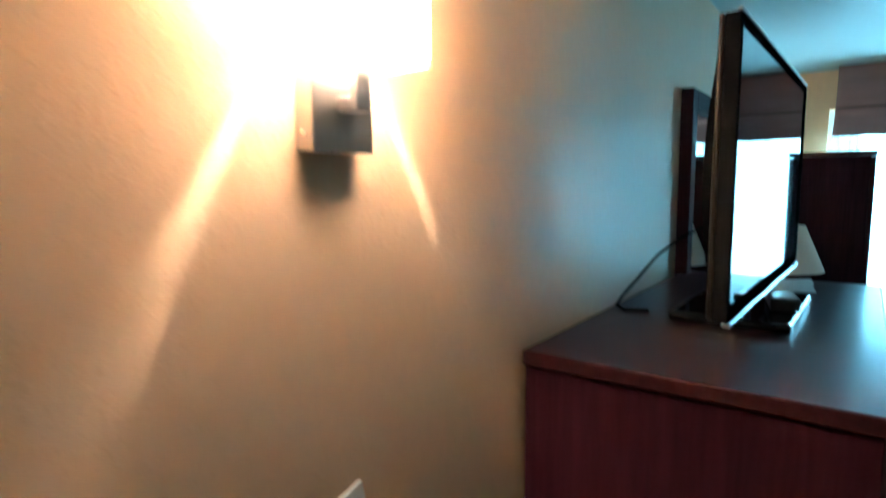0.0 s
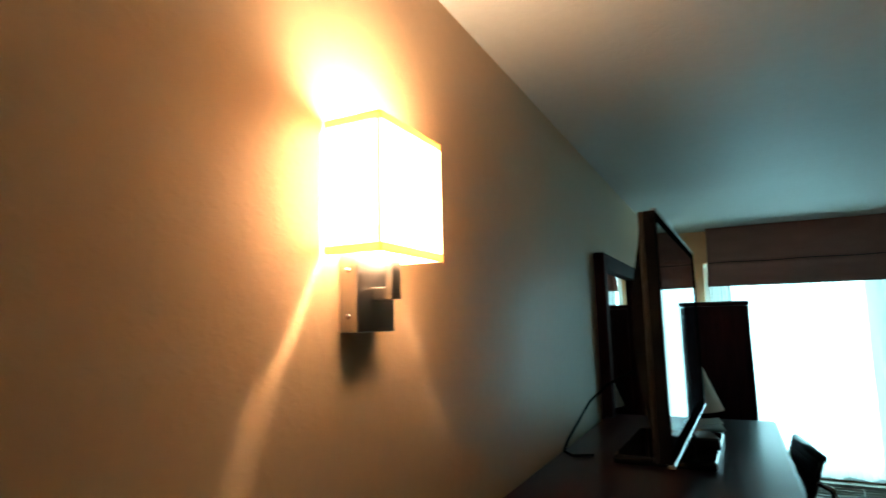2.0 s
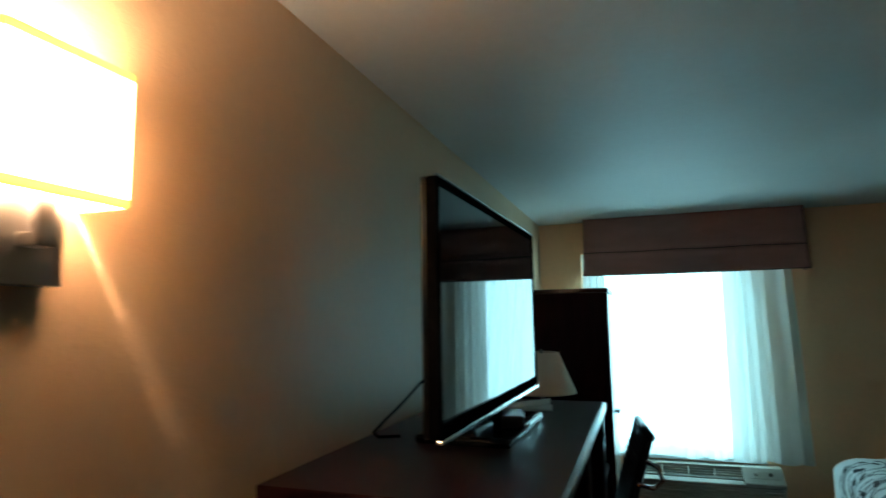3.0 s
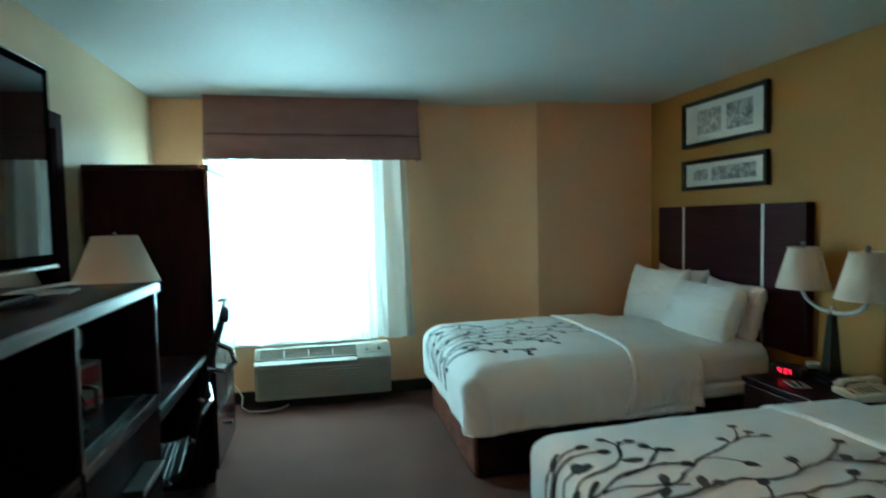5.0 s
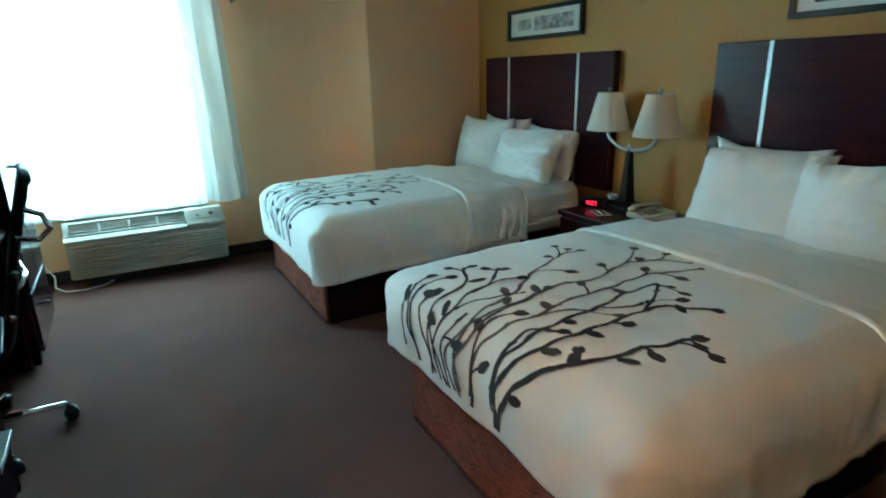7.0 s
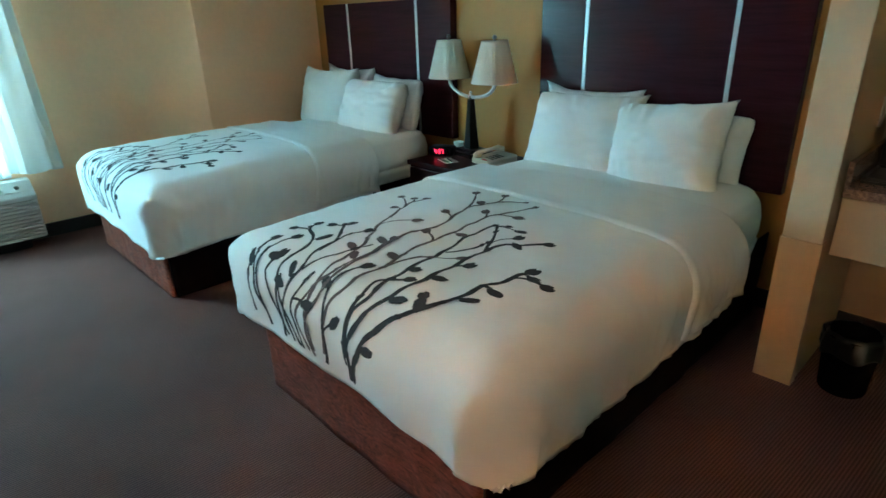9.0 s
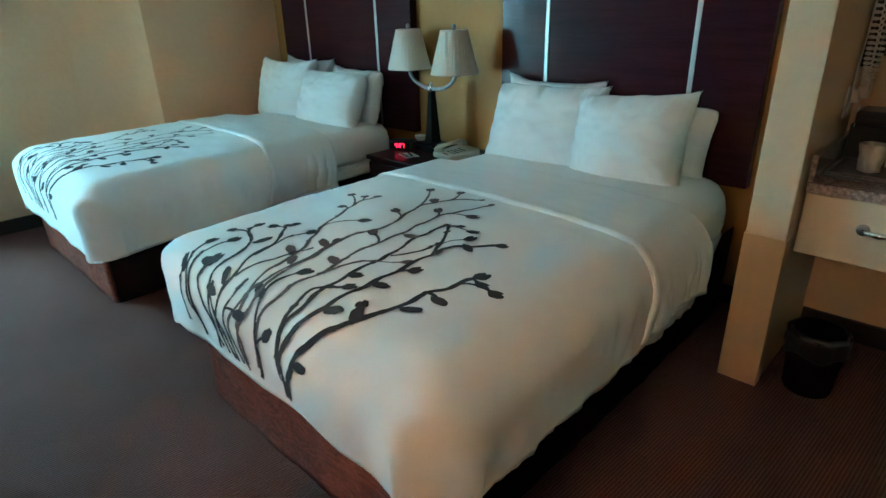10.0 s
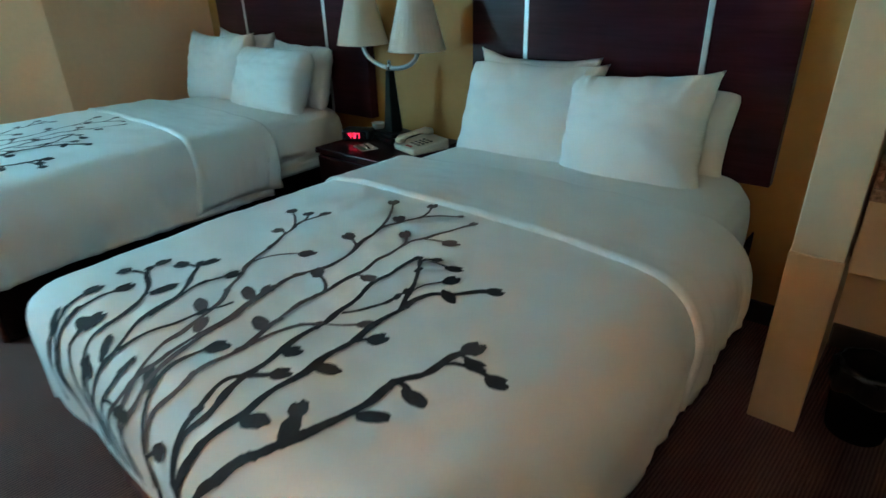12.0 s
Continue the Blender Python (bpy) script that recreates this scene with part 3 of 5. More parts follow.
def flowing(pts, step=0.012):
    """A smooth line through a few points of the bedspread's plan."""
    ends = [pts[0]] + list(pts) + [pts[-1]]
    out = []
    for p0, p1, p2, p3 in zip(ends, ends[1:], ends[2:], ends[3:]):
        n = max(2, int(math.dist(p1, p2) / step))
        for k in range(n):
            t = k / n
            out.append(tuple(0.5 * (2 * b + (c - a) * t + (2 * a - 5 * b + 4 * c - d) * t * t + (3 * b - a - 3 * c + d) * t ** 3) for a, b, c, d in zip(p0, p1, p2, p3)))
    return out + [tuple(pts[-1])]


def ribbon(bm, pts, w0, w1, seed, rng, lift=0.0022):
    """A brush stroke lying on the bedspread, with uneven edges."""
    prev = None
    swell = rng.uniform(0, 6)
    for i, (a, b) in enumerate(pts):
        a2, b2 = pts[min(i + 1, len(pts) - 1)]
        a1, b1 = pts[max(i - 1, 0)]
        d = Vector((a2 - a1, b2 - b1))
        if d.length < 1e-6:
            continue
        d.normalize()
        s = i / (len(pts) - 1)
        w = (w0 * (1 - s) + w1 * s) * (0.86 + 0.28 * rng.random() + 0.16 * math.sin(i * 0.55 + swell))
        l, r = over(a - d.y * w, b + d.x * w, lift, seed), over(a + d.y * w, b - d.x * w, lift, seed)
        row = (bm.verts.new(l), bm.verts.new(r))
        if prev:
            bm.faces.new((prev[0], prev[1], row[1], row[0]))
        prev = row


def blot(bm, a, b, ang, size, slim, seed, rng, lift):
    """A printed seed head or leaf: a flat rounded blot, notched where it opens."""
    n = 16
    c = bm.verts.new(over(a, b, lift, seed))
    ring = []
    for k in range(n):
        t = 2 * math.pi * k / n
        notch = 0.62 if k == 1 and slim > 0.6 else 1.0
        r = size * notch * (1 + 0.10 * rng.uniform(-1, 1))
        u, v = r * math.cos(t), slim * r * math.sin(t)
        ring.append(bm.verts.new(over(a + u * math.cos(ang) - v * math.sin(ang), b + u * math.sin(ang) + v * math.cos(ang), lift, seed)))
    for k in range(n):
        bm.faces.new((c, ring[k], ring[(k + 1) % n]))


def stem(bm, seed, rng, line, heads=(), leaves=(), w=0.0062, end=0.021):
    """One printed branch: its line from the hem, short twigs to the seed heads, leaves beside it."""
    path = flowing(line)
    lift = 0.0016 + 0.0009 * rng.random()
    wave = rng.uniform(0, 6)
    path = [(a + 0.0025 * math.sin(i * 0.8 + wave), b + 0.0025 * math.sin(i * 0.63 + 2 * wave)) for i, (a, b) in enumerate(path)]
    ribbon(bm, path, 1.18 * w, 0.86 * w, seed, rng, lift)
    if end:
        d = math.atan2(path[-1][1] - path[-4][1], path[-1][0] - path[-4][0])
        blot(bm, *path[-1], d, 1.12 * end, 0.74, seed, rng, lift + 0.0003)
    for k, tip in enumerate(list(heads) + list(leaves)):
        i = min(range(len(path)), key=lambda q: math.dist(path[q], tip))
        gap = math.dist(path[i], tip)
        i = max(1, i - int(0.8 * gap / 0.012))
        p, q = path[i - 1], path[i]
        way = ((q[0] - p[0]), (q[1] - p[1]))
        long = math.hypot(*way) or 1.0
        mid = (q[0] + 0.5 * gap * way[0] / long, q[1] + 0.5 * gap * way[1] / long)
        twig = bezier(q, mid, tip, tip, 8)
        ribbon(bm, twig, 0.70 * w, 0.55 * w, seed, rng, lift + 0.0002)
        d = math.atan2(tip[1] - q[1], tip[0] - q[0])
        if k < len(heads):
            blot(bm, *tip, d, 0.0225 + 0.004 * rng.random(), 0.74, seed, rng, lift + 0.0004)
        else:
            blot(bm, *tip, d, 0.029 + 0.005 * rng.random(), 0.50, seed, rng, lift + 0.0004)
    for k in range(2 + len(path) // 22):
        i = rng.randrange(6, len(path) - 3) if len(path) > 12 else len(path) // 2
        d = math.atan2(path[i][1] - path[i - 1][1], path[i][0] - path[i - 1][0]) + rng.choice((-0.5, 0.5))
        blot(bm, path[i][0], path[i][1], d, 0.010 + 0.007 * rng.random(), 0.5, seed, rng, lift + 0.0002)


def printed_stems(parent, seed):
    rng = random.Random(11)
    dark, pale = bmesh.new(), bmesh.new()

    def ink(*line, heads=(), leaves=(), w=0.0062, end=0.021):
        stem(dark, seed, rng, line, heads, leaves, w, end)

    def taupe(*line, heads=(), leaves=(), w=0.0060, end=0.019):
        stem(pale, seed, rng, line, heads, leaves, w, end)
    # long branches behind, in the paler tone
    taupe((-0.18, 0.03), (-0.08, 0.065), (0.0, 0.06), (0.13, 0.07), (0.26, 0.10), (0.43, 0.22), (0.54, 0.26), (0.65, 0.32), (0.76, 0.32), heads=((0.72, 0.44), (0.73, 0.37), (0.59, 0.33), (0.54, 0.13)), leaves=((0.24, 0.13),))
    taupe((-0.20, 0.03), (-0.11, 0.07), (0.02, 0.02), (0.20, 0.02), (0.44, 0.06), (0.55, 0.03), (0.77, 0.09), (0.93, 0.04), (0.98, -0.03), heads=((0.94, 0.21), (0.85, 0.10), (0.67, 0.12), (0.99, 0.09)), end=0.012)
    taupe((-0.17, -0.02), (0.0, -0.04), (0.07, -0.07), (0.22, -0.08), (0.36, -0.05), (0.54, -0.05), (0.70, -0.03), (0.83, -0.05), (0.96, -0.09), heads=((0.49, 0.03), (0.78, 0.01), (0.82, -0.12), (0.55, -0.09)), leaves=((0.28, -0.04),), end=0.013)
    taupe((0.22, -0.08), (0.33, -0.12), (0.41, -0.22), w=0.0045)
    taupe((-0.19, 0.06), (-0.09, 0.12), (0.08, 0.04), (0.21, 0.03), (0.37, 0.06), leaves=((0.20, 0.06), (0.33, 0.08)))
    # the dark branches over them
    ink((-0.215, -0.155), (-0.09, -0.21), (0.02, -0.275), (0.10, -0.34), (0.21, -0.385), (0.31, -0.395), (0.38, -0.425), (0.48, -0.45), heads=((0.44, -0.485), (0.43, -0.54), (0.17, -0.31)), leaves=((0.31, -0.45), (0.13, -0.335), (0.235, -0.425), (-0.06, -0.255)), w=0.0088, end=0.025)
    ink((-0.215, -0.15), (-0.08, -0.165), (0.02, -0.20), (0.10, -0.235), (0.21, -0.24), (0.34, -0.24), (0.49, -0.24), (0.58, -0.255), (0.68, -0.36), heads=((0.39, -0.28),), leaves=((0.27, -0.265), (0.11, -0.27), (0.60, -0.29)), w=0.0080)
    ink((0.49, -0.24), (0.59, -0.195), (0.69, -0.13), (0.72, -0.155), heads=((0.71, -0.22), (0.66, -0.25)), w=0.0050, end=0.014)
    ink((-0.19, -0.165), (-0.01, -0.15), (0.07, -0.175), (0.15, -0.165), (0.28, -0.15), (0.41, -0.14), (0.56, -0.11), (0.70, -0.11), heads=((0.26, -0.175),), w=0.0070, end=0.014)
    ink((0.41, -0.145), (0.48, -0.19), (0.59, -0.20), w=0.0045, end=0.0)
    ink((-0.16, -0.14), (0.0, -0.145), (0.08, -0.145), (0.15, -0.15), (0.205, -0.21), w=0.0065)
    ink((-0.20, 0.16), (-0.10, 0.21), (0.02, 0.19), (0.07, 0.18), (0.19, 0.22), (0.25, 0.23), (0.35, 0.33), heads=((0.32, 0.37), (0.37, 0.31)), leaves=((0.05, 0.215),), w=0.0066, end=0.013)
    ink((0.15, 0.20), (0.23, 0.215), (0.30, 0.22), (0.36, 0.19), w=0.0046)
    ink((0.06, 0.17), (0.16, 0.12), (0.29, 0.08), w=0.0046, end=0.0)
    ink((-0.20, 0.22), (-0.03, 0.26), (0.04, 0.28), (0.12, 0.265), (0.19, 0.30), (0.26, 0.43), heads=((0.22, 0.48), (0.30, 0.43)), leaves=((0.23, 0.285),), w=0.0066, end=0.014)
    ink((-0.20, 0.33), (-0.06, 0.38), (0.03, 0.42), (0.10, 0.40), (0.18, 0.39), w=0.0062, end=0.024)
    ink((-0.20, 0.33), (-0.04, 0.41), (0.04, 0.45), (0.13, 0.45), w=0.0058, end=0.023)
    ink((-0.17, 0.42), (-0.01, 0.46), (0.04, 0.48), leaves=((0.02, 0.465),), w=0.0058, end=0.014)
    ink((-0.19, 0.20), (-0.02, 0.33), (0.02, 0.35), (0.08, 0.32), leaves=((0.06, 0.345),), w=0.0060, end=0.026)
    ink((-0.20, 0.10), (-0.08, 0.15), (0.0, 0.13), (0.07, 0.10), leaves=((-0.03, 0.06),), end=0.0)
    ink((-0.20, -0.03), (-0.10, -0.03), (0.0, -0.02), (0.08, 0.0), (0.13, -0.02), (0.18, -0.04), leaves=((-0.04, -0.09), (0.06, 0.02)), end=0.024)
    ink((-0.20, 0.12), (-0.06, 0.23), (0.0, 0.26), leaves=((-0.01, 0.25),), end=0.018)
    part("branch_print", dark, M_INK, parent, "charcoal printed branches with seed heads", smooth=True)
    part("twig_print", pale, M_INK2, parent, "taupe printed branches with seed heads", smooth=True)


def bed(yc, seed, label, hem_a, near, far):
    b = thing("bed", (BED_X, yc, 0), label, "bed", "pair of beds")
    # boxed base with a damask skirt round its corners, near and far: its half widths
    sx, rc = 0.078, 0.05

    def ring(u):
        """Round the base from the head, along the near side, the foot and the far side: place and outward normal."""
        run, wide = 2.06 - sx - rc, near + far - 2 * rc
        q = math.pi / 2 * rc
        d = u * (2 * run + wide + 2 * q)
        if d < run:
            return Vector((2.06 - d, -near, 0)), Vector((0, -1, 0))
        d -= run
        if d < q:
            a = d / rc
            return Vector((sx + rc - rc * math.sin(a), -near + rc - rc * math.cos(a), 0)), Vector((-math.sin(a), -math.cos(a), 0))
        d -= q
        if d < wide:
            return Vector((sx, -near + rc + d, 0)), Vector((-1, 0, 0))
        d -= wide
        if d < q:
            a = d / rc
            return Vector((sx + rc - rc * math.cos(a), far - rc + rc * math.sin(a), 0)), Vector((-math.cos(a), math.sin(a), 0))
        return Vector((sx + rc + d - q, far, 0)), Vector((0, 1, 0))

    def skirt(u0, u1, steps, cloth, label):
        def f(u, t):
            p, n = ring(u0 + (u1 - u0) * u)
            k = (u0 + (u1 - u0) * u) * 40
            fold = 0.008 * (1 - t) * noise.noise((k * 0.55, 1.5 * t, seed)) + 0.004 * noise.noise((k * 1.7, 3 * t, seed + 4))
            return p + n * (fold - 0.006 * (1 - t)) + Vector((0, 0, 0.006 + 0.42 * t))
        thicken(part("bed_skirt", sheet(bmesh.new(), f, steps, 12), cloth, b, label, smooth=True), 0.006)
    total = 2 * (2.06 - sx - rc) + near + far - 2 * rc + math.pi * rc
    e0, e1 = (2.06 - sx - rc + 0.03) / total, (2.06 - sx - rc + math.pi * rc + near + far - 2 * rc - 0.03) / total
    # sides take the darkened cloth, so their shade is painted in; foot keeps the damask
    skirt(0, e0, 60, M_SIDE, "brown side skirt, darkened for the shade under the hem")
    skirt(e0 + 0.002, e1 - 0.002, 90, M_SKIRT, "brown patterned damask skirt")
    skirt(e1, 1, 60, M_SIDE, "brown side skirt, darkened for the shade under the hem")
    part("box_spring", boxes(((sx + 0.04, -near + 0.04, 0.03), (2.06, far - 0.04, 0.40)), bevel=0.02), M_BASE, b)

    # mattress with fitted sheet, its sides slightly layered
    def mat(u, t):
        ring = 4 * u
        L0, L1, W = 0.10, 2.07, BED_W - 0.085
        zz = [0.36, 0.37, 0.43, 0.455, 0.475, 0.54, 0.60, 0.640, 0.662, 0.672]
        ins = [0.03, 0.01, 0.0, 0.012, 0.0, 0.0, 0.010, 0.035, 0.08, 0.14]
        k = t * (len(zz) - 1)
        i = min(int(k), len(zz) - 2)
        z, s = zz[i] + (zz[i + 1] - zz[i]) * (k - i), ins[i] + (ins[i + 1] - ins[i]) * (k - i)
        a = 2 * math.pi * u
        ca, sa = math.cos(a), math.sin(a)
        p = 7
        r = 1 / (abs(ca) ** p + abs(sa) ** p) ** (1 / p)
        return ((L0 + L1) / 2 + ((L1 - L0) / 2 - s) * r * ca, (W - s) * r * sa, z + 0.004 * noise.noise((ca * 6, sa * 6, seed)))
    bm = sheet(bmesh.new(), mat, 96, 27)
    bmesh.ops.remove_doubles(bm, verts=bm.verts, dist=1e-4)
    edge = [e for e in bm.edges if e.is_boundary]
    bmesh.ops.holes_fill(bm, edges=edge)
    part("mattress", bm, M_SHEET, b, "white fitted sheet over the mattress", smooth=True)

    hem_b = BED_W - RAD + RAD * math.pi / 2 + SIDE[seed]

    def cover(u, t):
        bb = (2 * t - 1) * hem_b * (1 + 0.006 * noise.noise((u * 6, t * 2, seed)))
        hem = hem_a + 0.02 * math.sin(4 * t) + 0.055 * t * t + 0.055 * (1 - t) ** 3
        aa = -hem + (1.36 + hem) * u
        return drape(aa, bb, 0, seed)
    duvet = part("duvet_cover", sheet(bmesh.new(), cover, 84, 96), M_LINEN, b, "white duvet cover with branch print", smooth=True)
    thicken(duvet, 0.010)

    # the turned-back upper part
    def turned(u, t):
        bb = (2 * t - 1) * (hem_b - 0.055 * (0.5 + 0.5 * math.sin(3 * u)))
        line = 1.045 + 0.045 * (bb / BED_W) - 0.05 * max(0, -bb / BED_W - 0.6) - 0.020 * math.sin(3 * bb)
        k = 0.028 * (1 - u) ** 10
        puff = 0.009 + 0.003 * math.exp(-((u - 0.03) / 0.03) ** 2) * (1 if u > 0.01 else 0.0)
        aa = line - k + (1.41 + 0.01 * math.sin(6 * t) - line) * u
        return over(aa, bb, puff if u > 0 else 0.002, seed + 0.0)
    thicken(part("turned_back_sheet", sheet(bmesh.new(), turned, 44, 80), M_SHEET, b, "white turned-back top sheet", smooth=True), 0.006)
    printed_stems(duvet, seed)
    return b


bed(2.205, 2.0, "double bed with white linen and charcoal branch print", HEM[2.0], 0.62, 0.60)
bed(4.465, 5.0, "far double bed, white branch-print duvet, beside the boxed corner", HEM[5.0], 0.57, 0.72)


# ---- pillows ----
def pillow(x, y, z, tilt, turn, w, h, t, seed, lean=0.0, tucked=(), eared=()):
    def side(sgn):
        def f(u, v):
            a, c = 2 * u - 1, 2 * v - 1
            fa, fc = max(0, 1 - abs(a) ** 2.6), max(0, 1 - abs(c) ** 2.6)
            th = t / 2 * (0.5 * (fa * fc) ** 0.40 + 0.56 * ((1 - a * a) * (1 - c * c)) ** 0.5)
            xx = w / 2 * a * (1.02 - 0.10 * (1 - c * c) ** 0.8 + 0.02 * noise.noise((c * 3, seed, 2)))
            zz = h / 2 * c * (1.03 - 0.13 * (1 - a * a) ** 0.8 + 0.035 * noise.noise((a * 3, seed, 5)))
            rim = max(0.0, abs(c) - 0.35) / 0.65
            side_rim = max(0.0, abs(a) - 0.45) / 0.55
            wr = (0.012 * noise.noise((a * 2.2 + seed, c * 2.2, sgn)) + 0.006 * noise.noise((a * 6 + seed, c * 6, sgn))
                  + 0.022 * rim * (0.25 + a * a) * math.sin(a * 24 + 5 * noise.noise((a * 3, c * 2, seed))) * (1 if c > 0 else 0.5)
                  + 0.007 * side_rim * math.sin(c * 13 + 4 * noise.noise((a * 2, c * 3, seed + 4))))
            tuck = (1.0 if (a > 0, c > 0) in tucked else -0.55 if (a > 0, c > 0) in eared else 0.0) * abs(a * c) ** 4
            xx, zz = xx * (1 - 0.10 * tuck), zz * (1 - 0.16 * tuck)
            pleat = 0.012 * max(0.0, c) ** 3 * math.exp(-((a - 0.45) / 0.45) ** 2) * math.sin(a * 30 + 4 * noise.noise((a * 4, c * 2, seed))) * (1 - abs(a) ** 6) * (1 - c ** 8)
            wr += pleat / max(0.25, (fa * fc) ** 0.4)
            sag = -0.022 * (1 - c) * (1 - a * a) * 0.5
            return Vector((sgn * (th + wr * (fa * fc) ** 0.4), xx, zz + sag))
        return f
    bm = bmesh.new()
    for s in (-1, 1):
        sheet(bm, side(s), 44, 34)
    bmesh.ops.remove_doubles(bm, verts=bm.verts, dist=2e-4)
    ob = link("pillow", bm, M_PILLOW, True)
    ob.matrix_world = pose(x, y, z) @ pose(0, 0, 0, 0, 0, turn) @ pose(0, 0, 0, lean, tilt, 0)
    return tagged(ob, "plump white cotton pillow propped against the headboard", "pillow", "white bed pillows")


# behind, then in front, on each bed
pillow(3.965, 2.555, 0.826, 12, 3, 0.57, 0.41, 0.17, 2.0, 0, (), ((True, True),))
pillow(3.945, 2.005, 0.788, 18, -4, 0.63, 0.37, 0.18, 3.0, 0, ((False, True),))
pillow(3.800, 2.490, 0.824, 20, 5, 0.62, 0.43, 0.25, 4.0, 1, ((True, True),))
pillow(3.765, 2.012, 0.822, 20, -3, 0.56, 0.42, 0.26, 5.0, -4, ((True, True), (True, False)))
pillow(3.965, 4.815, 0.850, 12, 3, 0.57, 0.42, 0.17, 7.0, 0, (), ((True, True),))
pillow(3.945, 4.215, 0.822, 15, -4, 0.62, 0.40, 0.18, 8.0, 0, ((False, True), (False, False)))
pillow(3.800, 4.870, 0.846, 18, 5, 0.62, 0.44, 0.25, 9.0, -1, (), ((True, True),))
pillow(3.765, 4.255, 0.822, 24, -3, 0.73, 0.40, 0.26, 10.0, -1, ((False, True), (False, False), (True, True)))


# ---- headboards ----
def headboard(y0, y1, s0, s1, label):
    hb = thing("headboard", (ROOM_X, (y0 + y1) / 2, 0.60), label, "headboard", "pair of headboards")
    c, top, th = (y0 + y1) / 2, 0.93, 0.062
    for a, e in ((y0, s0 - 0.011), (s0 + 0.011, s1 - 0.011), (s1 + 0.011, y1)):
        part("panel", boxes(((-th, a - c, 0), (-0.003, e - c, top)), bevel=0.003), M_HEAD, hb)
    for s in (s0, s1):
        part("metal_strip", boxes(((-th - 0.002, s - c - 0.0105, 0.003), (-0.006, s - c + 0.0105, top - 0.001)), bevel=0.0015), M_STRIP, hb, "brushed aluminium inlay strip")


headboard(1.575, 2.965, 1.885, 2.665, "dark mahogany wall headboard with two metal strips")
headboard(3.715, 5.225, 4.060, 4.885, "far dark mahogany headboard with two metal strips")


# ---- pictures ----
def picture(y0, y1, z0, z1, prints, label, ink, words):
    p = thing("framed_picture", (ROOM_X - 0.001, (y0 + y1) / 2, z0), label, "picture", "framed prints over the beds")
    w, h, f, d = (y1 - y0) / 2, z1 - z0, 0.030, 0.034
    part("frame", boxes(((-d, -w, 0), (0, -w + f, h)), ((-d, w - f, 0), (0, w, h)), ((-d, -w + f, 0), (0, w - f, f)), ((-d, -w + f, h - f), (0, w - f, h)), bevel=0.003), M_FRAME, p)
    part("mat", boxes(((-0.012, -w + f, f), (-0.006, w - f, h - f))), M_MAT, p, "off-white picture mat")
    for a, b, low, high in prints:
        part("print", boxes(((-0.0145, a, low), (-0.0115, b, high))), ink, p, words)


picture(4.065, 4.955, 1.985, 2.335, [(0.015, 0.275, 0.085, 0.270), (-0.300, -0.045, 0.085, 0.270)], "wide black-framed print with two grey landscapes", M_PRINT, "grey and white landscape print")
picture(4.065, 4.955, 1.652, 1.885, [(0.155, 0.315, 0.075, 0.155), (-0.335, 0.110, 0.065, 0.165)], "low black-framed print with grey landscapes", M_PRINT, "grey and white landscape print")
picture(1.735, 2.625, 1.622, 1.875, [(0.08, 0.335, 0.065, 0.185), (-0.335, 0.03, 0.065, 0.185)], "black-framed grey print of pebbles over the bed", M_PEBBLE, "grey print of smooth pebbles")


# ---- nightstand and what stands on it ----
NS_Z = 0.555


def nightstand():
    ns = thing("nightstand", (3.82, 3.345, 0), "dark mahogany nightstand with a drawer", "nightstand")
    w, d = 0.285, 0.27
    part("top", boxes(((-d, -w, NS_Z - 0.03), (d, w, NS_Z)), bevel=0.004), M_WOOD_X, ns)
    part("body", boxes(((-d + 0.02, -w + 0.012, 0.06), (d - 0.005, w - 0.012, NS_Z - 0.032))), M_WOOD, ns)
    part("drawer_front", boxes(((-d + 0.004, -w + 0.018, NS_Z - 0.20), (-d + 0.019, w - 0.018, NS_Z - 0.042)), bevel=0.003), M_WOOD_X, ns)
    part("lower_front", boxes(((-d + 0.004, -w + 0.018, 0.08), (-d + 0.019, w - 0.018, NS_Z - 0.208)), bevel=0.003), M_WOOD_X, ns)
    part("pull", tube(bmesh.new(), arc((-d - 0.004, 0, NS_Z - 0.12), 0.04, 200, 340, 10), 0.005, 8), M_STEEL, ns, "brushed metal bow pull", smooth=True)
    part("plinth", boxes(((-d + 0.05, -w + 0.03, 0), (d - 0.03, w - 0.03, 0.06))), M_BASE, ns)


nightstand()


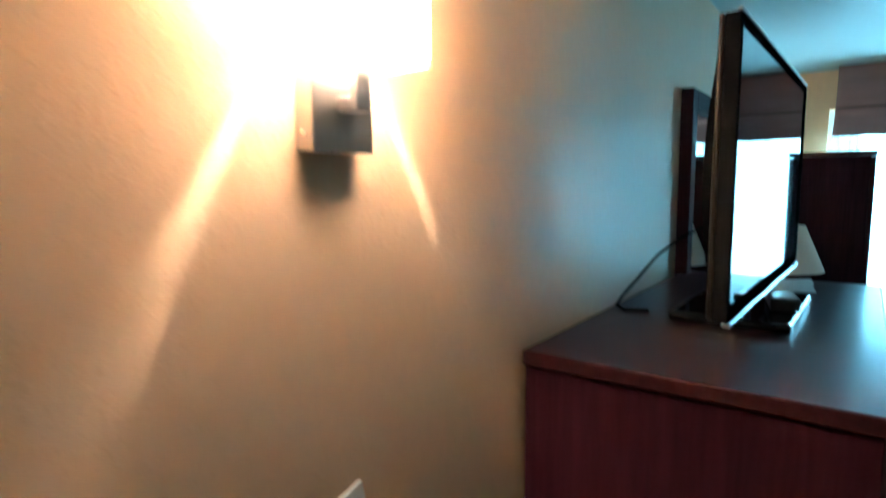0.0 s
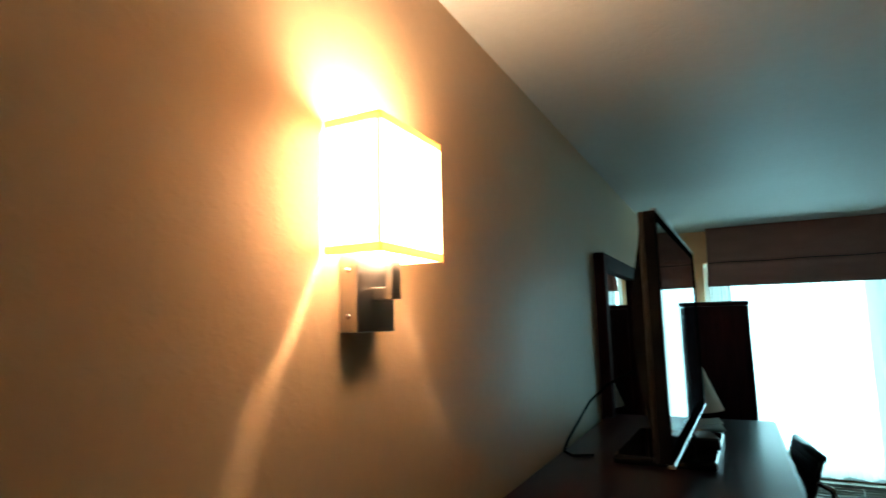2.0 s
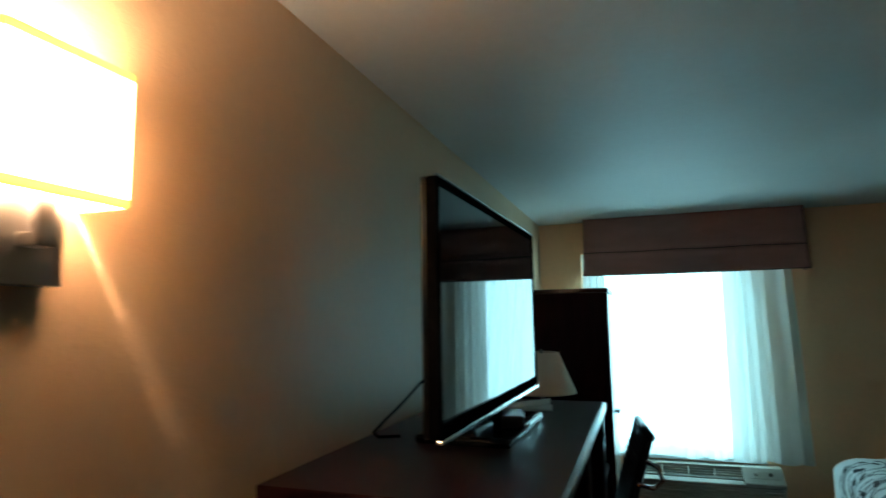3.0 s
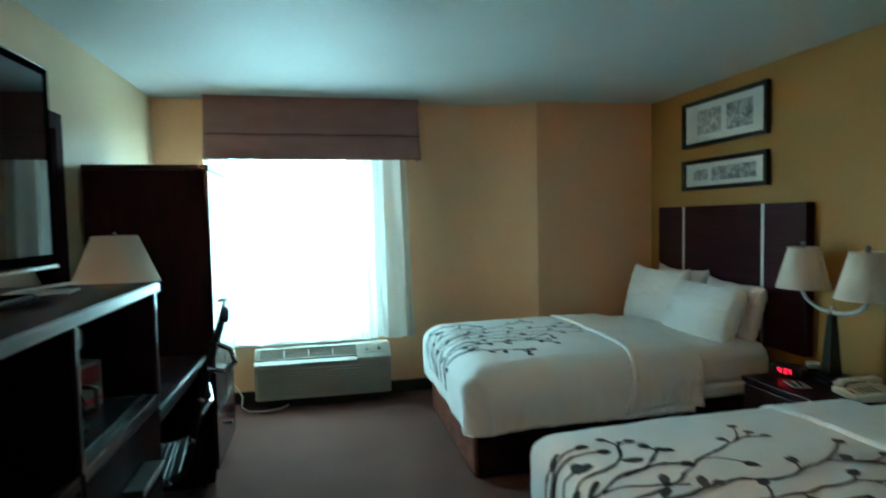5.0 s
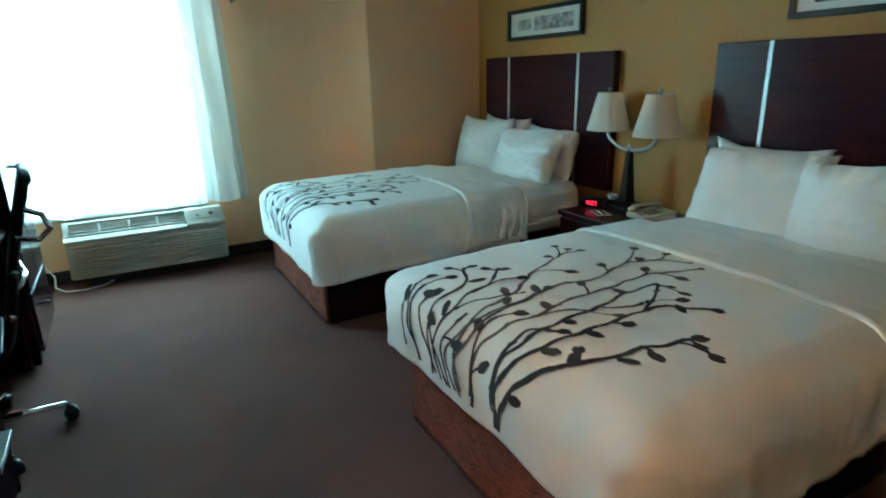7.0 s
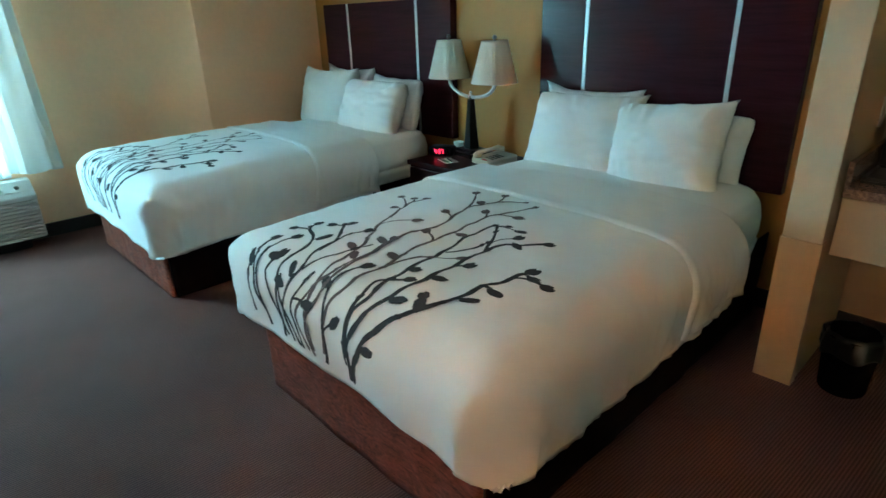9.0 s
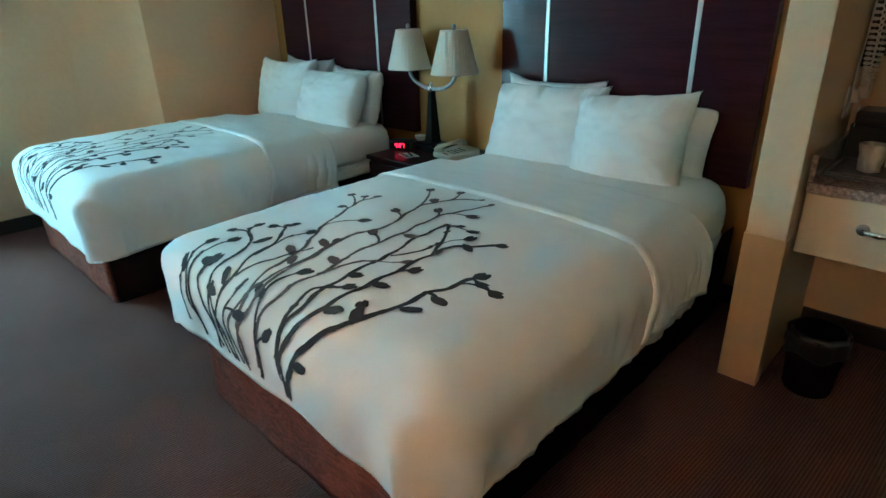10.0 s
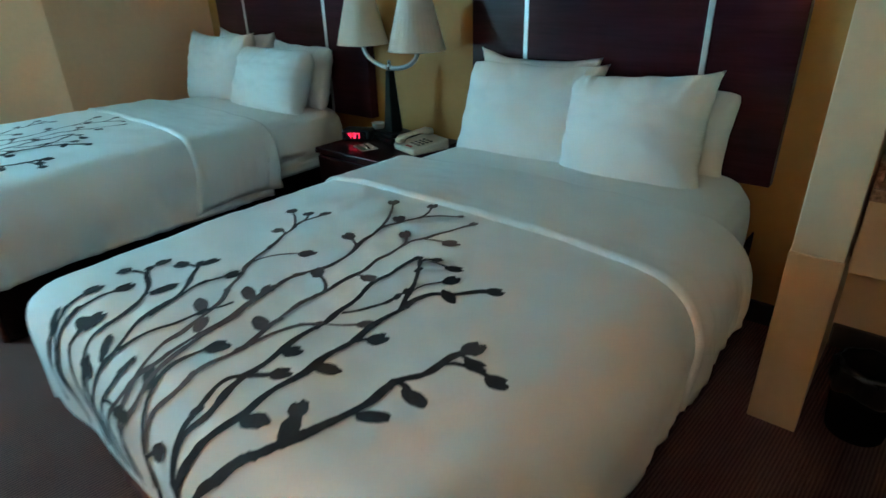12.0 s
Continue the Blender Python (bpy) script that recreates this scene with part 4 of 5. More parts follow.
def twin_lamp():
    hx, hy = 3.912, 3.395
    l = thing("table_lamp", (hx, hy, NS_Z), "twin-arm table lamp with two pale pleated shades", "lamp", rz=-11)
    part("base", boxes(((-0.085, -0.105, 0), (0.085, 0.105, 0.028)), ((-0.070, -0.088, 0.028), (0.070, 0.088, 0.048)), bevel=0.005), M_PEDESTAL, l)
    bm = bmesh.new()
    g = bmesh.ops.create_cone(bm, cap_ends=True, segments=4, radius1=0.052, radius2=0.024, depth=0.315, matrix=pose(0, 0, 0.048 + 0.1575, 0, 0, 45))
    bmesh.ops.bevel(bm, geom=list(bm.edges), offset=0.003, segments=1, affect="EDGES")
    part("pedestal", bm, M_PEDESTAL, l)
    part("hub", lathe(bmesh.new(), [(0.004, 0.365), (0.018, 0.368), (0.020, 0.385), (0.010, 0.395), (0.012, 0.402), (0.009, 0.412), (0.002, 0.416)], 16), M_CHROME, l, smooth=True)
    pts = [(0, 0.243 * math.sin(radians(a)), 0.470 - 0.095 * math.cos(radians(a))) for a in range(-90, 91, 9)]
    part("arm", tube(bmesh.new(), pts, 0.0108, 12), M_STRIP, l, "curved polished metal arm", smooth=True)
    for s in (-1, 1):
        y = s * 0.243
        part("candle_cup", lathe(bmesh.new(), [(0.008, 0.462), (0.040, 0.466), (0.036, 0.472), (0.014, 0.474), (0.014, 0.510), (0.006, 0.512)], 20, (0, y)), M_STEEL, l, smooth=True)
        sh = part("shade", lathe(bmesh.new(), [(0.137, 0.480), (0.136, 0.486), (0.077, 0.712), (0.075, 0.716)], 96, (0, y), 0.012, 32, closed=False), M_SHADE, l, "pale pleated fabric shade", smooth=True)
        thicken(sh, 0.002)
        for r, z in ((0.1380, 0.481), (0.0775, 0.712)):
            bm = bmesh.new()
            tube(bm, [(r * math.cos(radians(k * 10)), y + r * math.sin(radians(k * 10)), z) for k in range(37)], 0.0025, 6, False)
            part("shade_ring", bm, M_SHADE, sh, smooth=True)
        part("harp", tube(bmesh.new(), [(0, y, 0.51), (0.035, y, 0.56), (0.04, y, 0.64), (0.0, y, 0.712)], 0.002, 6), M_STEEL, l, smooth=True)
        part("spider", boxes(((-0.074, y - 0.002, 0.706), (0.074, y + 0.002, 0.710))), M_STEEL, l)
        part("finial", lathe(bmesh.new(), [(0.004, 0.710), (0.012, 0.716), (0.007, 0.722), (0.013, 0.731), (0.012, 0.741), (0.003, 0.748)], 14, (0, y)), M_STEEL, l, smooth=True)


twin_lamp()


def digits(parent, text, h, x, mat):
    """Seven-bar figures on a clock's face, read from -x."""
    bars = {"3": "abgcd", "4": "fgbc", "7": "abc"}
    w, t, gap = h * 0.5, h * 0.13, h * 0.26
    y = (len(text) * (w + gap)) / 2 - gap / 2 - 0.1 * h
    for ch in text:
        if ch == ":":
            for k in (0.3, 0.7):
                part("colon_dot", boxes(((x, y - t, h * k - t / 2), (x + 0.001, y, h * k + t / 2))), mat, parent)
            y -= gap
            continue
        at = {"a": ((0, h - t), (w, h)), "g": ((0, h / 2 - t / 2), (w, h / 2 + t / 2)), "d": ((0, 0), (w, t)), "f": ((0, h / 2), (t, h)),
              "b": ((w - t, h / 2), (w, h)), "c": ((w - t, 0), (w, h / 2)), "e": ((0, 0), (t, h / 2))}
        bm = bmesh.new()
        for s in bars[ch]:
            (u0, z0), (u1, z1) = at[s]
            box(bm, (x, y - u1, z0), (x + 0.001, y - u0, z1))
        part("digit", bm, mat, parent)
        y -= w + gap


def alarm_clock():
    c = thing("alarm_clock", (3.80, 3.555, NS_Z), "black alarm clock showing 4:37 in red", "clock", rz=24)
    bm = bmesh.new()
    box(bm, (-0.05, -0.085, 0), (0.05, 0.085, 0.062), 0.018, 3)
    part("case", bm, M_BLACK, c, smooth=True)
    part("face", boxes(((-0.0525, -0.062, 0.014), (-0.049, 0.062, 0.052)), bevel=0.001), M_TV, c)
    holder = part("display", boxes(((-0.0532, -0.058, 0.016), (-0.0526, 0.058, 0.050))), M_BLACK, c, "dark display with red figures")
    before = set(bpy.data.objects)
    digits(holder, "4:37", 0.028, -0.0545, M_RED)
    for o in set(bpy.data.objects) - before:
        o.location = (0, 0, 0.019)


alarm_clock()


def telephone():
    p = thing("telephone", (3.845, 3.135, NS_Z), "almond push-button desk telephone", "telephone", rz=-14)
    bm = bmesh.new()
    box(bm, (-0.11, -0.095, 0.0), (0.11, 0.095, 0.05), 0.012, 2)
    for v in bm.verts:
        if v.co.z > 0.03:
            v.co.z += 0.028 * (v.co.x + 0.11) / 0.22
    part("body", bm, M_ALMOND, p, smooth=True)
    rake = math.degrees(math.atan2(0.028, 0.22))
    for i in range(4):
        for j in range(3):
            bm = bmesh.new()
            box(bm, (-0.007, -0.009, 0), (0.007, 0.009, 0.006), 0.002, 1)
            x = -0.055 + i * 0.025
            bmesh.ops.transform(bm, matrix=pose(x, -0.06 + j * 0.03, 0.050 + 0.028 * (x + 0.11) / 0.22 - 0.001, 0, -rake, 0), verts=bm.verts)
            part("key", bm, M_BLACK if i else M_AC_IN, p)
    hs = part("handset", tube(bmesh.new(), [(-0.10, 0.062, 0.068), (-0.075, 0.062, 0.090), (-0.03, 0.062, 0.100), (0.03, 0.062, 0.107), (0.075, 0.062, 0.108), (0.105, 0.062, 0.094)],
                              [0.021, 0.023, 0.016, 0.016, 0.023, 0.021], 14), M_ALMOND, p, smooth=True)
    for x, z in ((-0.085, 0.062), (0.09, 0.083)):
        part("ear_cup", lathe(bmesh.new(), [(0.026, z - 0.008), (0.028, z + 0.012), (0.018, z + 0.024)], 18, (x, 0.062)), M_ALMOND, hs, smooth=True)
    p.matrix_world = p.matrix_world @ Matrix.Diagonal((1, 1, 0.7, 1))
    part("message_lamp", boxes(((-0.098, -0.05, 0.049), (-0.084, 0.0, 0.056)), bevel=0.002), M_REDINK, p)


telephone()
bm = boxes(((-0.045, -0.065, 0), (0.045, 0.065, 0.002)))
card = thing("note_card", (3.70, 3.40, NS_Z), "white and green card with a pen on the nightstand", "card", rz=-20)
part("card", bm, M_PAPER, card)
part("printed_bar", boxes(((-0.038, -0.055, 0.0021), (-0.010, 0.055, 0.0031))), M_GREEN, card)
part("pen", tube(bmesh.new(), [(0.0, -0.055, 0.007), (0.015, 0.05, 0.007), (0.017, 0.062, 0.005)], [0.0045, 0.0045, 0.001], 8), M_BLACK, card, smooth=True)
cup = thing("paper_cup", (3.905, 3.505, NS_Z), "small white cup behind the clock", "cup")
part("cup", lathe(bmesh.new(), [(0.026, 0), (0.034, 0.075), (0.036, 0.077), (0.034, 0.078), (0.025, 0.006)], 22), M_PAPER, cup, smooth=True)


# ---- wall sconce ----
def sconce():
    s = thing("wall_sconce", (0, 1.10, 1.68), "lit wall sconce with white box shade and steel bracket", "sconce")
    zb, zt, d, w = 0.120, 0.330, 0.106, 0.098
    part("back_plate", boxes(((0.001, -0.058, 0), (0.036, 0.052, 0.125)), bevel=0.002), M_STEEL, s, "brushed steel back plate")
    for z in (0.025, 0.098):
        part("screw", tube(bmesh.new(), [(0.018, -0.0578, z), (0.018, -0.0605, z)], 0.004, 10), M_CHROME, s, smooth=True)
    part("bracket", boxes(((0.0362, -0.016, 0.052), (0.060, 0.012, 0.072)), ((0.0602, -0.016, 0.052), (0.074, 0.012, 0.125)), bevel=0.0015), M_STEEL, s)
    part("lamp_holder", lathe(bmesh.new(), [(0.009, 0.129), (0.011, 0.131), (0.011, 0.190), (0.009, 0.193)], 16, (0.058, -0.002)), M_VINYL, s, smooth=True)
    part("bulb", lathe(bmesh.new(), [(0.010, 0.194), (0.014, 0.214), (0.024, 0.228), (0.027, 0.246), (0.026, 0.264), (0.017, 0.280), (0.004, 0.286)], 16, (0.055, -0.002)), M_BULB, s, "glowing frosted bulb", smooth=True)
    bm = bmesh.new()
    path = [(0.002, -w), (d, -w), (d, w), (0.002, w), (0.002, w - 0.0016), (d - 0.0016, w - 0.0016), (d - 0.0016, -w + 0.0016), (0.002, -w + 0.0016)]
    low, top = [bm.verts.new((x, y, zb)) for x, y in path], [bm.verts.new((x, y, zt)) for x, y in path]
    for k in range(8):
        bm.faces.new((low[k], low[(k + 1) % 8], top[(k + 1) % 8], top[k]))
    for k in range(3):
        bm.faces.new((low[k], low[k + 1], low[6 - k], low[7 - k]))
        bm.faces.new((top[k], top[k + 1], top[6 - k], top[7 - k]))
    sh = part("shade", bm, M_SCONCE, s, "white linen box shade")
    for z0, z1 in ((zb - 0.002, zb + 0.012), (zt - 0.010, zt + 0.002)):
        part("trim_band", boxes(((0.002, -w - 0.0012, z0), (d, -w - 0.0002, z1)), ((0.002, w + 0.0002, z0), (d, w + 0.0012, z1)), ((d + 0.0002, -w - 0.0012, z0), (d + 0.0012, w + 0.0012, z1))), M_TRIM, sh, "amber edge trim")
    for y in (-w - 0.0012, w + 0.0002):
        part("corner_seam", boxes(((d - 0.006, y, zb + 0.0125), (d + 0.0012, y + 0.001, zt - 0.0105))), M_TRIM, sh)
    part("wall_seam", boxes(((0.002, -w - 0.0014, zb + 0.0125), (0.008, -w - 0.0002, zt - 0.0105))), M_TRIM, sh)
    part("bottom_diffuser", boxes(((0.004, -w + 0.0082, zb + 0.006), (d - 0.003, w - 0.0082, zb + 0.0085))), M_DIFF, s, "opal diffuser plate")
    part("top_diffuser", boxes(((0.004, -w + 0.003, zt - 0.020), (d - 0.003, w - 0.003, zt - 0.0175))), M_DIFF_TOP, s, "opal diffuser plate")
    part("shade_spider", boxes(((0.056, -w + 0.002, 0.1515), (0.060, -0.012, 0.1535)), ((0.056, 0.008, 0.1515), (0.060, w - 0.002, 0.1535))), M_STEEL, s)


sconce()
bm = boxes(((-0.0005, -0.06, -0.085), (0.0035, 0.06, 0.0)))
ob = tagged(link("wall_notice", bm, M_PAPER), "white paper notice pinned to the tan wall", "notice")
ob.matrix_world = pose(0.002, 1.085, 1.165, 14, 0, 0)


# ---- tall console with open niches, and what stands on it ----
CON_Y0, CON_Y1, CON_X, CON_Z = 1.640, 3.065, 0.672, 1.268


def console():
    c = thing("console_cabinet", (0, CON_Y0, 0), "tall dark mahogany console with open niches and drawers", "cabinet")
    L, D = CON_Y1 - CON_Y0, CON_X
    part("top", boxes(((0.016, 0, CON_Z - 0.034), (D, L, CON_Z)), bevel=0.004), M_WOOD_X, c)
    part("edge_band", boxes(((D + 0.0005, 0.004, CON_Z - 0.032), (D + 0.006, L - 0.004, CON_Z - 0.003)), bevel=0.002), M_EDGE, c, "paler glossy front edge")
    mid = 0.735
    for y0, y1 in ((0.012, 0.036), (mid - 0.012, mid + 0.012), (L - 0.036, L - 0.012)):
        part("upright", boxes(((0.018, y0, 0.05), (D - 0.012, y1, CON_Z - 0.035)), bevel=0.002), M_WOOD, c)
        part("upright_edge", boxes(((D - 0.0115, y0 + 0.001, 0.87), (D - 0.005, y1 - 0.001, CON_Z - 0.036)), bevel=0.002), M_EDGE, c, "paler glossy upright edge")
    part("back", boxes(((0.018, 0.0365, 0.05), (0.030, L - 0.0365, CON_Z - 0.036))), M_WOOD, c)
    for y0, y1 in ((0.0365, mid - 0.0125), (mid + 0.0125, L - 0.0365)):
        part("shelf", boxes(((0.031, y0, 0.845), (D - 0.03, y1, 0.872)), bevel=0.002), M_WOOD_X, c)
        part("shelf_rail", boxes(((D - 0.029, y0, 0.838), (D - 0.008, y1, 0.874)), bevel=0.004), M_EDGE, c)
        for k, (z0, z1) in enumerate(((0.575, 0.832), (0.300, 0.568), (0.085, 0.293))):
            f = part("drawer_front", boxes(((D - 0.030, y0 + 0.002, z0), (D - 0.010, y1 - 0.002, z1)), bevel=0.003), M_WOOD, c)
            if k < 2:
                yc, zc = (y0 + y1) / 2 + 0.03, (0.700, 0.385)[k]
                bm = boxes(((D - 0.0095, yc - 0.11, zc - 0.004), (D + 0.050, yc + 0.11, zc + 0.004)), ((D + 0.0445, yc - 0.11, zc - 0.016), (D + 0.050, yc + 0.11, zc - 0.0042)), bevel=0.0015)
                part("ledge_pull", bm, M_STEEL, f, "brushed steel ledge pull")
    part("plinth", boxes(((0.05, 0.04, 0), (D - 0.06, L - 0.04, 0.084))), M_BASE, c)


console()


def television():
    y0, y1, z0, z1, xf = 1.768, 2.888, 1.357, 1.957, 0.416
    tv = thing("television", (0.36, (y0 + y1) / 2, CON_Z), "black flat-screen television switched off on the console", "television", rz=-1.2)
    w, lo, hi, x = (y1 - y0) / 2, z0 - CON_Z, z1 - CON_Z, xf - 0.36
    f = 0.020
    part("bezel", boxes(((x - 0.03, -w, lo), (x, -w + f, hi)), ((x - 0.03, w - f, lo), (x, w, hi)), ((x - 0.03, -w + f, lo), (x, w - f, lo + 0.030)), ((x - 0.03, -w + f, hi - f), (x, w - f, hi)), bevel=0.003), M_CASE, tv)
    part("screen", boxes(((x - 0.012, -w + f, lo + 0.030), (x - 0.004, w - f, hi - f))), M_TV, tv, "glossy dark screen reflecting the window")
    # brown tint here paints in the sconce's warm light on the black casing
    part("side_band", boxes(((x - 0.041, -w - 0.001, lo - 0.001), (x - 0.0305, w + 0.001, hi + 0.001)), bevel=0.006), M_BRONZE, tv, "black edge band, tinted for the sconce's warm light")
    part("lower_lip", boxes(((x - 0.012, -w + 0.004, lo - 0.014), (x + 0.004, w - 0.004, lo - 0.0015)), bevel=0.003), M_CHROME, tv, "bright metal lower lip")
    part("top_lip", boxes(((x - 0.010, -w + 0.004, hi + 0.0012), (x + 0.002, w - 0.004, hi + 0.006)), bevel=0.002), M_STEEL, tv)

    def shell(u, t):
        a, c = 2 * u - 1, 2 * t - 1
        bulge = 0.085 * max(0.0, (1 - abs(a) ** 3)) * max(0.0, (1 - abs(c) ** 2.4)) ** 0.8
        return (x - 0.041 - bulge, (w - 0.002) * a, (lo + hi) / 2 + (hi - lo - 0.004) / 2 * c)
    part("rear_shell", sheet(bmesh.new(), shell, 28, 22), M_CASE, tv, smooth=True)
    part("neck", boxes(((-0.045, -0.10, 0.028), (-0.005, 0.10, 0.16)), bevel=0.012), M_BLACK, tv)
    bm = bmesh.new()
    box(bm, (-0.155, -0.215, 0), (0.130, 0.265, 0.026), 0.010, 3)
    part("stand_base", bm, M_TV, tv, "glossy black stand base", smooth=False)
    for k in range(3):
        part("port_label", boxes(((x - 0.040, -w - 0.0022, lo + 0.05 + 0.03 * k), (x - 0.033, -w - 0.0012, lo + 0.056 + 0.03 * k))), M_BASE, tv)
    return tv


television()
box_ob = thing("set_top_box", (0.445, 2.33, CON_Z + 0.026), "small black receiver box on the television stand", "receiver", rz=12)
bm = bmesh.new()
box(bm, (-0.035, -0.065, 0), (0.035, 0.065, 0.035), 0.006, 2)
part("case", bm, M_BLACK, box_ob)
part("top_panel", boxes(((-0.028, -0.058, 0.0352), (0.028, 0.058, 0.0368)), bevel=0.0006), M_STEEL, box_ob)
bm = tube(bmesh.new(), [(0.20, 2.60, 1.50), (0.09, 2.66, 1.44), (0.03, 2.60, 1.38), (0.018, 2.45, 1.325), (0.018, 2.30, 1.290), (0.03, 2.20, 1.274), (0.07, 2.15, 1.273), (0.13, 2.18, 1.273)], 0.0045, 8)
tagged(link("television_cable", bm, M_CASE, True), "black cable drooping behind the television", "cable")
folder = thing("guest_folder", (0.40, 2.83, CON_Z), "pale folded information card lying on the console", "folder", rz=8)
part("leaf", boxes(((-0.09, -0.07, 0), (0.09, 0.07, 0.004)), bevel=0.001), M_PAPER, folder)
bm = boxes(((-0.085, -0.068, 0), (0.085, 0.068, 0.003)), bevel=0.001)
bmesh.ops.transform(bm, matrix=pose(0, 0, 0.0045, 0, -7, 0) @ pose(0.085, 0, 0), verts=bm.verts)
bmesh.ops.translate(bm, vec=(-0.085, 0, 0.0005), verts=bm.verts)
part("raised_leaf", bm, M_PAPER, folder)

# things in the open niche
NICHE_Z = 0.872
cm = thing("coffee_maker", (0.48, 2.60, NICHE_Z + 0.0085), "small black coffee maker with chrome details in the niche", "coffee maker", rz=10)
part("base", boxes(((-0.09, -0.07, 0), (0.10, 0.07, 0.03)), bevel=0.006), M_BLACK, cm)
part("tower", boxes(((-0.09, -0.07, 0.031), (-0.02, 0.07, 0.24)), bevel=0.008), M_BLACK, cm)
part("head", boxes(((-0.09, -0.072, 0.2405), (0.10, 0.072, 0.30)), bevel=0.012), M_BLACK, cm)
part("carafe", lathe(bmesh.new(), [(0.045, 0.032), (0.058, 0.06), (0.060, 0.10), (0.044, 0.15), (0.046, 0.165)], 24, (0.045, 0)), M_TV, cm, "dark glass carafe", smooth=True)
part("handle", tube(bmesh.new(), [(0.103, 0, 0.14), (0.135, 0, 0.135), (0.137, 0, 0.07), (0.106, 0, 0.06)], 0.007, 8), M_BLACK, cm, smooth=True)
part("chrome_band", lathe(bmesh.new(), [(0.0465, 0.152), (0.048, 0.155), (0.048, 0.163), (0.0465, 0.166)], 24, (0.045, 0), closed=False), M_CHROME, cm, smooth=True)
part("switch", boxes(((0.1005, -0.02, 0.010), (0.104, 0.02, 0.022))), M_CHROME, cm)
snack = thing("snack_box", (0.47, 2.895, NICHE_Z + 0.0085), "white carton with red print in the niche", "carton", rz=-18)
part("carton", boxes(((-0.035, -0.055, 0), (0.035, 0.055, 0.150)), bevel=0.003), M_CARTON, snack)
part("printed_panel", boxes(((0.0352, -0.040, 0.080), (0.0362, 0.040, 0.138))), M_REDINK, snack, "red printed shape")
part("printed_band", boxes(((0.0352, -0.050, 0.015), (0.0362, 0.050, 0.032))), M_REDINK, snack)
part("side_panel", boxes(((-0.028, -0.0562, 0.08), (0.028, -0.0552, 0.138))), M_REDINK, snack)
bucket = thing("cup_stack", (0.50, 2.72, NICHE_Z + 0.0085), "stack of wrapped white cups beside the coffee maker", "cups")
for k in range(3):
    part("cup", lathe(bmesh.new(), [(0.026, 0.012 * k), (0.036, 0.012 * k + 0.09), (0.038, 0.012 * k + 0.093), (0.034, 0.012 * k + 0.092), (0.024, 0.012 * k + 0.006)], 20), M_CARTON, bucket, smooth=True)
tray = thing("niche_tray", (0.52, 2.71, NICHE_Z), "blue-grey ribbed tray in the niche", "tray")
part("plate", boxes(((-0.16, -0.28, 0), (0.115, 0.28, 0.008)), bevel=0.002), M_BLUE, tray)
for k in range(2):
    part("rim", boxes(((0.100 - 0.26 * k, -0.28, 0.0082), (0.115 - 0.26 * k, 0.28, 0.020)), bevel=0.002), M_BLUE, tray)


# ---- desk, mirror, desk lamp, chair ----
DESK_Z = 0.745


def desk():
    d = thing("desk", (0, 3.07, 0), "dark mahogany writing desk between console and wardrobe", "desk")
    L = 1.145
    part("top", boxes(((0.016, 0, DESK_Z - 0.03), (0.60, L, DESK_Z)), bevel=0.004), M_WOOD_X, d)
    part("edge_band", boxes(((0.6005, 0.003, DESK_Z - 0.029), (0.606, L - 0.003, DESK_Z - 0.002)), bevel=0.002), M_EDGE, d)
    part("apron", boxes(((0.54, 0.03, DESK_Z - 0.11), (0.56, L - 0.03, DESK_Z - 0.031))), M_WOOD, d)
    part("back_panel", boxes(((0.018, 0.03, 0.10), (0.036, L - 0.03, DESK_Z - 0.031))), M_WOOD, d)
    for y0 in (0.002, L - 0.03):
        part("end_panel", boxes(((0.018, y0, 0), (0.58, y0 + 0.027, DESK_Z - 0.031)), bevel=0.002), M_WOOD, d)


desk()


def mirror():
    y0, y1, z0, z1, f, d = 2.955, 3.945, 1.05, 2.005, 0.075, 0.048
    m = thing("wall_mirror", (0.001, (y0 + y1) / 2, z0), "wall mirror in a dark wooden frame above the desk", "mirror")
    w, h = (y1 - y0) / 2, z1 - z0
    part("frame", boxes(((0, -w, 0), (d, -w + f, h)), ((0, w - f, 0), (d, w, h)), ((0, -w + f, 0), (d, w - f, f)), ((0, -w + f, h - f), (d, w - f, h)), bevel=0.004), M_WOOD, m)
    part("mirror_glass", boxes(((0.008, -w + f, f), (0.020, w - f, h - f))), M_MIRROR, m, "silvered mirror glass")


mirror()


